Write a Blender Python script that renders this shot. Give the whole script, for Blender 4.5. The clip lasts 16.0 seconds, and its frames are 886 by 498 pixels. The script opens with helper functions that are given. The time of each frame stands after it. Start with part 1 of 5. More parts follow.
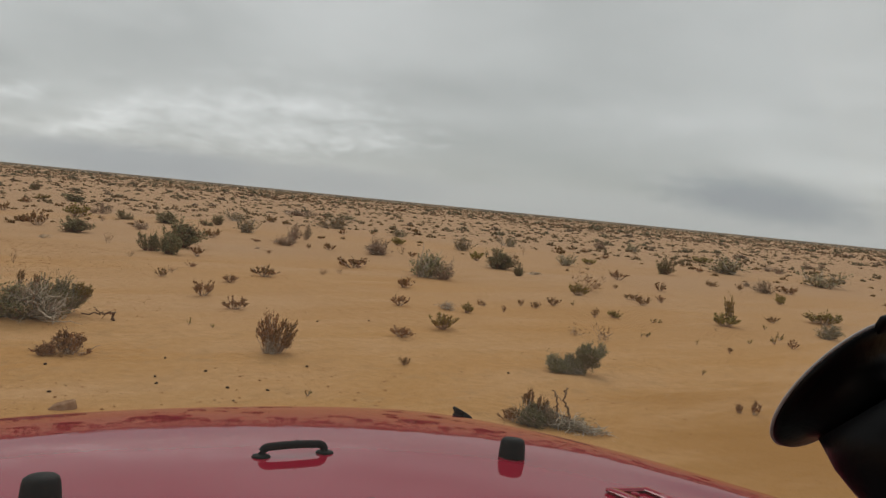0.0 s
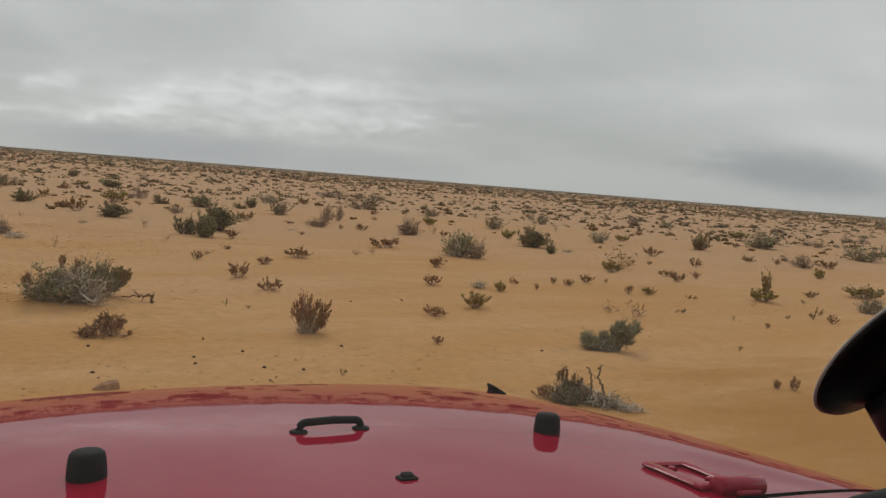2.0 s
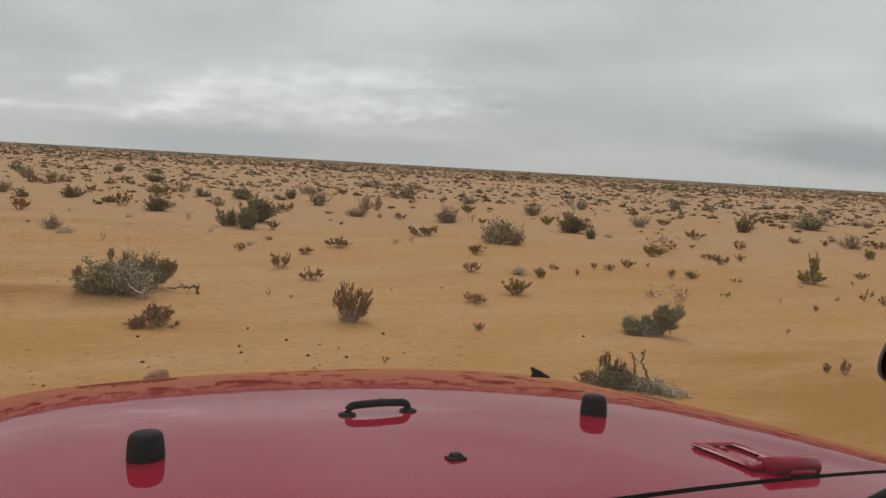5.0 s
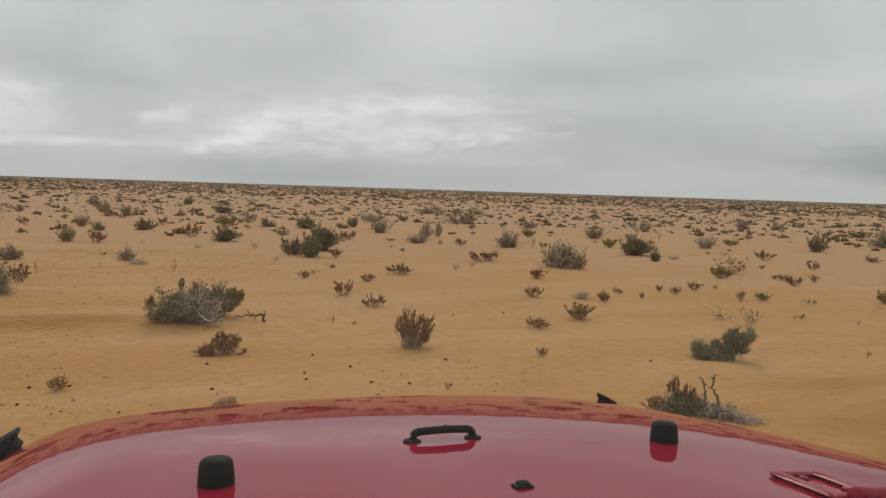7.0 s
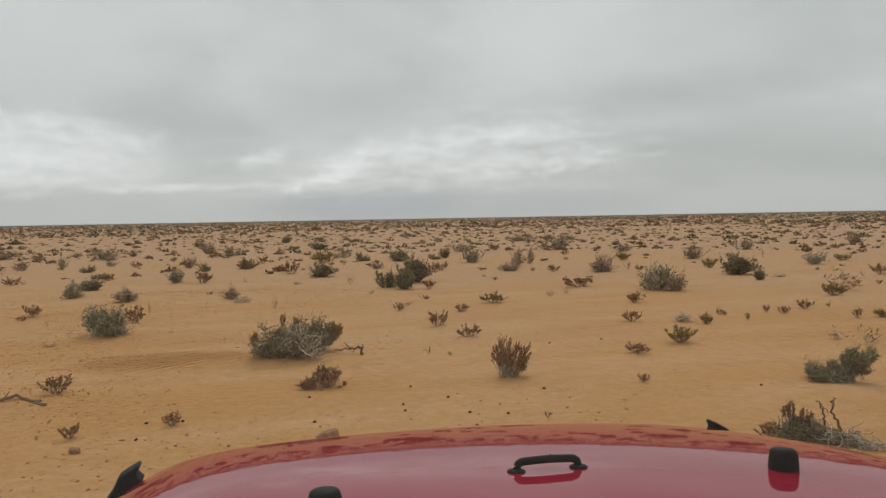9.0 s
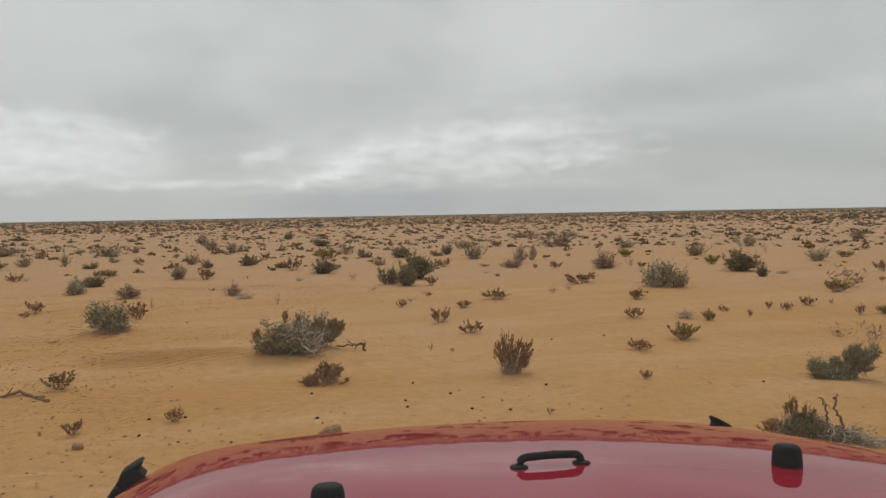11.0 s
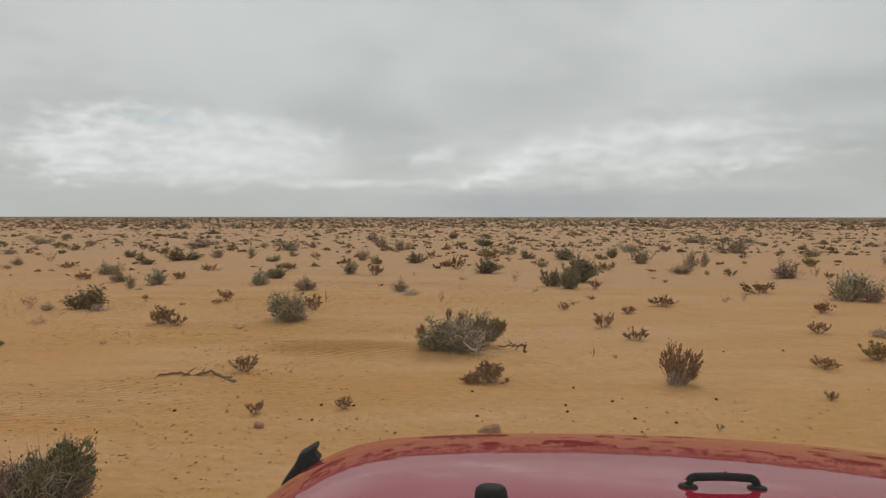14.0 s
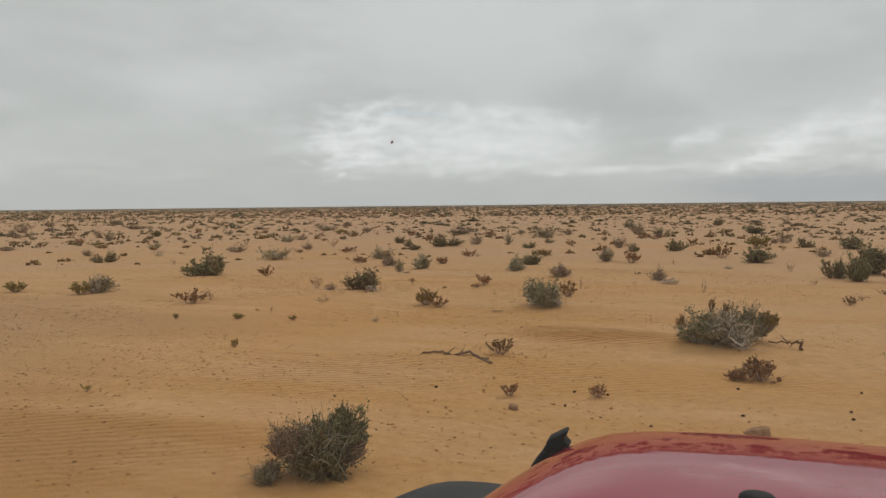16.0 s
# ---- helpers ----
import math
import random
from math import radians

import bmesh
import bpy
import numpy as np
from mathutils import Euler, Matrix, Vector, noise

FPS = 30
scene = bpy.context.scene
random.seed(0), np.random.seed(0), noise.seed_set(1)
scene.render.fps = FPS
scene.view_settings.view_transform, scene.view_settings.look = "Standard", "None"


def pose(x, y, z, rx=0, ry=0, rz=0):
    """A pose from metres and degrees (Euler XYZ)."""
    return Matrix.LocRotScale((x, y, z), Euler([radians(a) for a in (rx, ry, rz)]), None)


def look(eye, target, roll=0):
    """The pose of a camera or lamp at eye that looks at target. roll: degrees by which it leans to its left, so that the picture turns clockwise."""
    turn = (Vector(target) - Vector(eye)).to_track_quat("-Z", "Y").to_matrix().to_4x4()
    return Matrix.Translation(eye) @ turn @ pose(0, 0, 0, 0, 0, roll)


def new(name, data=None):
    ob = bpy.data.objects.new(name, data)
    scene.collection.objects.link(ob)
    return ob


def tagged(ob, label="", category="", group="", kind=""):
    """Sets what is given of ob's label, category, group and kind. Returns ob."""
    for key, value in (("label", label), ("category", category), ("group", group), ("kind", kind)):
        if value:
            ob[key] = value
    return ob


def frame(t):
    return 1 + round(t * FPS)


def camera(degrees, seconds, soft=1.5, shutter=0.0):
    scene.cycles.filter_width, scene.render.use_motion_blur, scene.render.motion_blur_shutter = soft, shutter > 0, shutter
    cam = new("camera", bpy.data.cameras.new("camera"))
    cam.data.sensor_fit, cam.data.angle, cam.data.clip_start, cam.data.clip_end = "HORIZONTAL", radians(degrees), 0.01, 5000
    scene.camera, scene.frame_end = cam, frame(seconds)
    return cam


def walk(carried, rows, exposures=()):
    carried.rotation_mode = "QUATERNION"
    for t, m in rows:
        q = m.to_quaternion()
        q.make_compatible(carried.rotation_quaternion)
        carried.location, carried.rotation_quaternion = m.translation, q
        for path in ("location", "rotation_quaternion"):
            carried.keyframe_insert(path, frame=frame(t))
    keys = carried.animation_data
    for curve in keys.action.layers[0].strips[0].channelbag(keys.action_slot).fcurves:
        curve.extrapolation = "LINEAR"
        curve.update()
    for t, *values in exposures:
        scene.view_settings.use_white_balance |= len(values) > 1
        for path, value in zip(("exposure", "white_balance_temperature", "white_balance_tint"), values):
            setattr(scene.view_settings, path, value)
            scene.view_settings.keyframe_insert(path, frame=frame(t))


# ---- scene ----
cam = camera(61.81, 16.0, soft=1.4)
walk(cam, [
    (0, pose(-0.4459, -0.0078, 1.5718, 86.601, -5.651, -31.888)),
    (0.5, pose(-0.4463, -0.0079, 1.5715, 86.583, -5.245, -30.937)),
    (1, pose(-0.446, -0.0058, 1.5699, 86.433, -4.578, -29.949)),
    (1.5, pose(-0.4456, -0.0063, 1.5681, 85.785, -4.087, -28.912)),
    (2, pose(-0.445, -0.0056, 1.5667, 84.785, -4.594, -29.499)),
    (2.5, pose(-0.4468, -0.0072, 1.5642, 84.885, -4.01, -28.456)),
    (3, pose(-0.4517, -0.0083, 1.5637, 85.34, -4.244, -29.092)),
    (3.5, pose(-0.453, -0.0068, 1.561, 85.121, -4.081, -28.911)),
    (4, pose(-0.452, -0.0042, 1.5566, 83.652, -3.09, -26.29)),
    (4.2, pose(-0.452, -0.0052, 1.5572, 83.566, -3.399, -26.484)),
    (6.3, pose(-0.4541, -0.0051, 1.5605, 85.297, -2.64, -26.948)),
    (6.5, pose(-0.4539, -0.004, 1.5601, 85.779, -1.099, -25.596)),
    (7, pose(-0.4536, -0.003, 1.5587, 85.41, -1.849, -22.041)),
    (7.5, pose(-0.4549, 0.0019, 1.5555, 84.79, -1.194, -19.143)),
    (8, pose(-0.4525, 0.0053, 1.5582, 88.701, 2.33, -14.452)),
    (8.5, pose(-0.4549, 0.0019, 1.5579, 88.352, 1.135, -14.775)),
    (8.7, pose(-0.4586, -0.0024, 1.5577, 87.975, 1.122, -15.05)),
    (10.8, pose(-0.4537, 0.0069, 1.5574, 86.942, 0.833, -15.21)),
    (11, pose(-0.4585, 0.0005, 1.5561, 87.331, 1.018, -14.94)),
    (11.5, pose(-0.4597, -0.0014, 1.5571, 88.176, 0.717, -14.715)),
    (12, pose(-0.4578, -0.0006, 1.5564, 89.447, 1.506, -16.751)),
    (12.5, pose(-0.4575, -0.0023, 1.5569, 88.643, 0.311, -14.659)),
    (13, pose(-0.4571, -0.0036, 1.5575, 88.373, 0.233, -12.811)),
    (13.5, pose(-0.4588, -0.006, 1.5573, 88.427, 0.394, -10.832)),
    (13.7, pose(-0.4623, -0.0055, 1.5595, 88.202, 0.544, -8.236)),
    (13.8, pose(-0.4640, -0.0053, 1.5605, 88.015, 0.537, -6.907)),
    (14, pose(-0.4675, -0.0048, 1.5627, 87.507, -0.051, -2.317)),
    (14.2, pose(-0.4645, 0.0013, 1.5596, 86.593, 0.346, 5.749)),
    (14.3, pose(-0.4631, 0.0043, 1.5581, 86.319, 0.687, 6.644)),
    (14.5, pose(-0.4601, 0.0104, 1.555, 86.079, 1.046, 6.727)),
    (15, pose(-0.455, 0.0122, 1.556, 86.352, 1.138, 9.168)),
    (15.5, pose(-0.4656, 0.0291, 1.5525, 87.113, 0.59, 15.649)),
    (16, pose(-0.4623, 0.0299, 1.551, 86.615, 0.621, 17.258)),
], exposures=[(0, -0.20), (1.5, -0.17), (4, -0.06), (7, -0.03), (16, -0.05)])

# ---------------------------------------------------------------- light
EYE_X = -0.4545

world = bpy.data.worlds.new("overcast_sky")
scene.world = world
world.use_nodes = True


def node(tree, kind, operation=None, use_clamp=None, data_type=None, blend_type=None, interpolation_type=None):
    n = tree.nodes.new(kind)
    if operation:
        n.operation = operation
    if use_clamp:
        n.use_clamp = True
    if data_type:
        n.data_type = data_type
    if blend_type:
        n.blend_type = blend_type
    if interpolation_type:
        n.interpolation_type = interpolation_type
    return n


def build_sky():
    """A closed deck of cloud over a hazy horizon, with the clear sky's own light behind it."""
    t = world.node_tree
    t.nodes.clear()
    link = t.links.new
    out = node(t, "ShaderNodeOutputWorld")
    bg = node(t, "ShaderNodeBackground")
    coord = node(t, "ShaderNodeTexCoord")
    sep = node(t, "ShaderNodeSeparateXYZ")
    link(coord.outputs["Generated"], sep.inputs[0])

    def calc(op, a, b=None, clamp=False):
        m = node(t, "ShaderNodeMath", operation=op, use_clamp=clamp)
        for i, v in enumerate((a, b)):
            if v is None:
                continue
            if isinstance(v, (int, float)):
                m.inputs[i].default_value = v
            else:
                link(v, m.inputs[i])
        return m.outputs[0]

    def ramp(value, stops):
        r = node(t, "ShaderNodeValToRGB")
        r.color_ramp.interpolation = "EASE"
        while len(r.color_ramp.elements) < len(stops):
            r.color_ramp.elements.new(0.5)
        for e, (p, c) in zip(r.color_ramp.elements, stops):
            e.position, e.color = p, (*c, 1)
        link(value, r.inputs[0])
        return r.outputs[0]

    def mix(fac, a, b, mode="MIX"):
        m = node(t, "ShaderNodeMix", data_type="RGBA", blend_type=mode)
        for i, v in ((0, fac), (6, a), (7, b)):
            if isinstance(v, (int, float)):
                m.inputs[i].default_value = v
            elif isinstance(v, tuple):
                m.inputs[i].default_value = (*v, 1)
            else:
                link(v, m.inputs[i])
        return m.outputs[2]

    up = calc("MAXIMUM", sep.outputs[2], 0.0)
    low = calc("ADD", up, 0.16)
    deck = node(t, "ShaderNodeCombineXYZ")
    link(calc("DIVIDE", sep.outputs[0], low), deck.inputs[0])
    link(calc("DIVIDE", sep.outputs[1], low), deck.inputs[1])

    def cloud(scale, detail, rough, shift, warp=0.0, squeeze=1.0):
        mp = node(t, "ShaderNodeMapping")
        mp.inputs["Location"].default_value = shift
        mp.inputs["Scale"].default_value = (squeeze, 1, 1)
        link(deck.outputs[0], mp.inputs[0])
        n = node(t, "ShaderNodeTexNoise")
        n.inputs["Scale"].default_value = scale
        n.inputs["Detail"].default_value = detail
        n.inputs["Roughness"].default_value = rough
        n.inputs["Distortion"].default_value = warp
        link(mp.outputs[0], n.inputs["Vector"])
        return n.outputs[0]

    broad = cloud(0.55, 4, 0.5, (3.1, 1.7, 0), 0.3)
    puff = cloud(1.5, 8, 0.56, (0.4, 5.2, 2), 0.25)
    streak = cloud(0.6, 5, 0.5, (7.3, 2.2, 4), 0.2, 0.6)
    body = calc("ADD", calc("MULTIPLY", broad, 0.42), calc("ADD", calc("MULTIPLY", puff, 0.38), calc("MULTIPLY", streak, 0.2)))
    base = ramp(body, [(0.36, (0.465, 0.488, 0.475)), (0.45, (0.525, 0.548, 0.533)), (0.55, (0.59, 0.613, 0.598)), (0.66, (0.68, 0.702, 0.69))])

    azimuth = calc("MULTIPLY", calc("ARCTAN2", sep.outputs[0], sep.outputs[1]), 57.2958)
    rise = calc("MULTIPLY", calc("ARCSINE", sep.outputs[2]), 57.2958)
    dome = node(t, "ShaderNodeCombineXYZ")
    link(calc("MULTIPLY", azimuth, 0.1), dome.inputs[0])
    link(calc("MULTIPLY", rise, 0.26), dome.inputs[1])

    def wisp(scale, detail, rough, warp, shift, lean=0.0):
        """Cloud texture over the dome, flattened towards the horizon."""
        mp = node(t, "ShaderNodeMapping")
        mp.inputs["Location"].default_value = shift
        mp.inputs["Rotation"].default_value = (0, 0, radians(lean))
        link(dome.outputs[0], mp.inputs[0])
        n = node(t, "ShaderNodeTexNoise")
        n.inputs["Scale"].default_value = scale
        n.inputs["Detail"].default_value = detail
        n.inputs["Roughness"].default_value = rough
        n.inputs["Distortion"].default_value = warp
        link(mp.outputs[0], n.inputs["Vector"])
        return n.outputs[0]

    heap = wisp(4.2, 9, 0.62, 0.35, (3.2, 1.4, 0), 12)
    fine = wisp(9.5, 8, 0.64, 0.3, (1.2, 7.4, 3), 16)
    frayed = calc("MULTIPLY", calc("SUBTRACT", heap, 0.5), 2.6)
    ragged = calc("ADD", frayed, calc("MULTIPLY", calc("SUBTRACT", fine, 0.5), 1.15))
    texture = calc("ADD", 0.46, calc("MULTIPLY", ragged, 0.75), True)

    def patch(at, up_at, wide, high, lean=0.0, edge=0.5, fray=0.6):
        """A cloud patch about (at, up_at), in degrees: 1 inside, 0 outside, with a frayed edge."""
        dx, dy = calc("SUBTRACT", azimuth, at), calc("SUBTRACT", rise, up_at)
        c, k = math.cos(radians(lean)), math.sin(radians(lean))
        u = calc("DIVIDE", calc("ADD", calc("MULTIPLY", dx, c), calc("MULTIPLY", dy, k)), wide)
        v = calc("DIVIDE", calc("SUBTRACT", calc("MULTIPLY", dy, c), calc("MULTIPLY", dx, k)), high)
        d = calc("SQRT", calc("ADD", calc("MULTIPLY", u, u), calc("MULTIPLY", v, v)))
        d = calc("SUBTRACT", d, calc("MULTIPLY", ragged, fray))
        m = node(t, "ShaderNodeMapRange", interpolation_type="SMOOTHSTEP")
        m.inputs[1].default_value, m.inputs[2].default_value = 1.0 + edge, 1.0 - edge
        link(d, m.inputs[0])
        return m.outputs[0]

    def most(*values):
        top = values[0]
        for v in values[1:]:
            top = calc("MAXIMUM", top, v)
        return top

    def part_of(amount, value):
        return calc("MULTIPLY", value, amount)

    col = base
    # heavier folds of the deck
    dark = most(part_of(0.55, patch(-2.5, 6.6, 6, 2.2, -14, 0.8)), part_of(0.5, patch(-1.0, 3.6, 4.5, 1.2, 8, 0.6)), part_of(0.45, patch(34, 8.6, 12, 1.7, 3, 0.9)), part_of(0.55, patch(40, 3.6, 12, 4.0, 0, 0.9, 0.3)),
                part_of(0.35, patch(9, 8.4, 9, 1.8, 6, 0.9)), part_of(0.3, patch(-36, 4.5, 10, 2.6, 0, 0.9)))
    col = mix(dark, col, (0.40, 0.423, 0.412))
    # broad lighter parts higher up
    pale = most(part_of(0.6, patch(22, 12.6, 6.5, 4.4, 20, 0.9)), part_of(0.4, patch(-34, 8.6, 6, 2.2, 10, 0.8)), part_of(0.45, patch(56, 13.5, 9, 4.5, 0, 0.9)), part_of(0.4, patch(2.5, 12.6, 5, 2.2, 30, 0.9)),
                part_of(0.5, patch(-14, 15, 14, 4, 0, 0.9)), part_of(0.4, patch(59, 5.0, 5, 0.8, -4, 0.7)))
    col = mix(pale, col, (0.70, 0.725, 0.712))
    # thin, bright parts low in the deck
    soft_light = most(part_of(0.72, patch(-17, 4.9, 11.0, 2.6, -2, 0.45, 0.5)), part_of(0.6, patch(13, 4.4, 13.0, 2.4, 5, 0.8)), part_of(0.35, patch(-6, 2.9, 14, 0.9, 0, 0.6)))
    col = mix(calc("MULTIPLY", soft_light, calc("ADD", 0.30, calc("MULTIPLY", texture, 0.75), True)), col, (0.725, 0.75, 0.742))
    lit = most(part_of(1.0, patch(-23.8, 5.0, 3.4, 2.0, 22, 0.6, 0.7)), part_of(0.8, patch(-17, 4.6, 6.5, 1.5, 0, 0.9, 0.7)), part_of(0.65, patch(-12, 6.4, 5, 0.8, -4, 0.8)), part_of(0.75, patch(1.7, 4.8, 1.6, 0.5, 14, 0.7)),
               part_of(1.0, patch(7.8, 4.0, 4.2, 0.95, 22, 0.7, 0.7)), part_of(0.7, patch(14, 5.5, 5.0, 0.9, 8, 0.9, 0.7)), part_of(0.7, patch(21.5, 6.2, 4.0, 0.7, 0, 0.9, 0.6)), part_of(0.6, patch(20, 3.9, 7, 1.0, 4, 0.9, 0.7)),
               part_of(0.75, patch(-4.5, 2.5, 2.2, 0.30, 2, 0.6, 0.7)), part_of(0.5, patch(-1, 2.6, 9, 0.26, 1, 0.9, 0.9)))
    col = mix(calc("MULTIPLY", lit, calc("ADD", 0.15, calc("MULTIPLY", texture, 0.95), True)), col, (0.835, 0.86, 0.853))
    col = mix(part_of(0.35, patch(-19.3, 7.0, 2.6, 0.22, -4, 0.5, 0.5)), col, (0.60, 0.70, 0.76))
    # flat grey haze under the deck, bluer where it rains, and grey veils of rain
    edge = calc("ADD", rise, calc("MULTIPLY", ragged, 0.5))
    haze = ramp(calc("MULTIPLY", edge, 0.2), [(0.0, (1, 1, 1)), (0.28, (0.95, 0.95, 0.95)), (0.52, (0, 0, 0))])
    blue = most(patch(10, 1.2, 9, 1.5, 0, 0.6, 0.3), part_of(0.6, patch(22, 1.0, 8, 1.2, 0, 0.7, 0.3)))
    tint = mix(blue, (0.50, 0.525, 0.52), (0.40, 0.43, 0.455))
    col = mix(calc("MULTIPLY", haze, 0.85), col, tint)
    col = mix(part_of(0.75, patch(55, 2.5, 6.0, 1.3, -4, 0.7, 0.4)), col, (0.30, 0.33, 0.36))
    # the deck grows brighter towards the zenith
    gain = node(t, "ShaderNodeMapRange", interpolation_type="SMOOTHSTEP")
    gain.inputs[1].default_value, gain.inputs[2].default_value = 0.30, 0.85
    gain.inputs[3].default_value, gain.inputs[4].default_value = 1.0, 1.25
    link(up, gain.inputs[0])
    bright = node(t, "ShaderNodeVectorMath", operation="SCALE")
    link(col, bright.inputs[0])
    link(gain.outputs[0], bright.inputs["Scale"])
    clear = node(t, "ShaderNodeTexSky")
    clear.sky_type, clear.sun_disc = "NISHITA", False
    clear.sun_elevation, clear.sun_rotation = radians(SUN_UP), radians(SUN_TURN)
    dim = node(t, "ShaderNodeVectorMath", operation="SCALE")
    dim.inputs["Scale"].default_value = 0.08
    link(clear.outputs[0], dim.inputs[0])
    both = mix(0.06, bright.outputs[0], dim.outputs[0])
    link(both, bg.inputs["Color"])
    bg.inputs["Strength"].default_value = 1.0
    link(bg.outputs[0], out.inputs[0])


SUN_UP, SUN_TURN = 48, 20
build_sky()
sun = new("sun", bpy.data.lights.new("sun", "SUN"))
sun.data.energy, sun.data.angle, sun.data.color = 0.68, radians(24), (1.0, 0.95, 0.88)
sun.matrix_world = look((3, 8, 12), (3 - math.sin(radians(SUN_TURN)) * 6, 8 - math.cos(radians(SUN_TURN)) * 6, 12 - 6 * math.tan(radians(SUN_UP))))

# ---------------------------------------------------------------- materials


class Mat:
    """A node material with a few short cuts."""

    def __init__(self, name, rough=0.7, metal=0.0):
        self.m = bpy.data.materials.new(name)
        self.m.use_nodes = True
        self.t = self.m.node_tree
        self.p = self.t.nodes["Principled BSDF"]
        self.p.inputs["Roughness"].default_value = rough
        self.p.inputs["Metallic"].default_value = metal
        self.where = node(self.t, "ShaderNodeNewGeometry").outputs["Position"]
        self.own = node(self.t, "ShaderNodeTexCoord").outputs["Object"]

    def set(self, key, v):
        if isinstance(v, (int, float)):
            self.p.inputs[key].default_value = v
        elif isinstance(v, tuple):
            self.p.inputs[key].default_value = (*v, 1)
        else:
            self.t.links.new(v, self.p.inputs[key])
        return self

    def noise(self, scale, detail=4, rough=0.55, own=False, stretch=None, warp=0.0):
        n = node(self.t, "ShaderNodeTexNoise")
        n.inputs["Scale"].default_value = scale
        n.inputs["Detail"].default_value = detail
        n.inputs["Roughness"].default_value = rough
        n.inputs["Distortion"].default_value = warp
        src = self.own if own else self.where
        if stretch:
            mp = node(self.t, "ShaderNodeMapping")
            mp.inputs["Scale"].default_value = stretch
            self.t.links.new(src, mp.inputs[0])
            src = mp.outputs[0]
        self.t.links.new(src, n.inputs["Vector"])
        return n.outputs[0]

    def ramp(self, value, *stops):
        r = node(self.t, "ShaderNodeValToRGB")
        while len(r.color_ramp.elements) < len(stops):
            r.color_ramp.elements.new(0.5)
        for e, (p, c) in zip(r.color_ramp.elements, stops):
            e.position, e.color = p, (*c, 1) if isinstance(c, tuple) else (c, c, c, 1)
        self.t.links.new(value, r.inputs[0])
        return r.outputs[0]

    def mix(self, fac, a, b, mode="MIX"):
        m = node(self.t, "ShaderNodeMix", data_type="RGBA", blend_type=mode)
        for i, v in ((0, fac), (6, a), (7, b)):
            if isinstance(v, (int, float)):
                m.inputs[i].default_value = v
            elif isinstance(v, tuple):
                m.inputs[i].default_value = (*v, 1)
            else:
                self.t.links.new(v, m.inputs[i])
        return m.outputs[2]

    def calc(self, op, a, b):
        m = node(self.t, "ShaderNodeMath", operation=op)
        for i, v in enumerate((a, b)):
            if isinstance(v, (int, float)):
                m.inputs[i].default_value = v
            else:
                self.t.links.new(v, m.inputs[i])
        return m.outputs[0]

    def bump(self, height, strength, distance, under=None):
        b = node(self.t, "ShaderNodeBump")
        b.inputs["Strength"].default_value = strength
        b.inputs["Distance"].default_value = distance
        self.t.links.new(height, b.inputs["Height"])
        if under:
            self.t.links.new(under, b.inputs["Normal"])
        self.t.links.new(b.outputs[0], self.p.inputs["Normal"])
        return b.outputs[0]

    def island(self):
        return node(self.t, "ShaderNodeNewGeometry").outputs["Random Per Island"]

    def each(self):
        return node(self.t, "ShaderNodeObjectInfo").outputs["Random"]


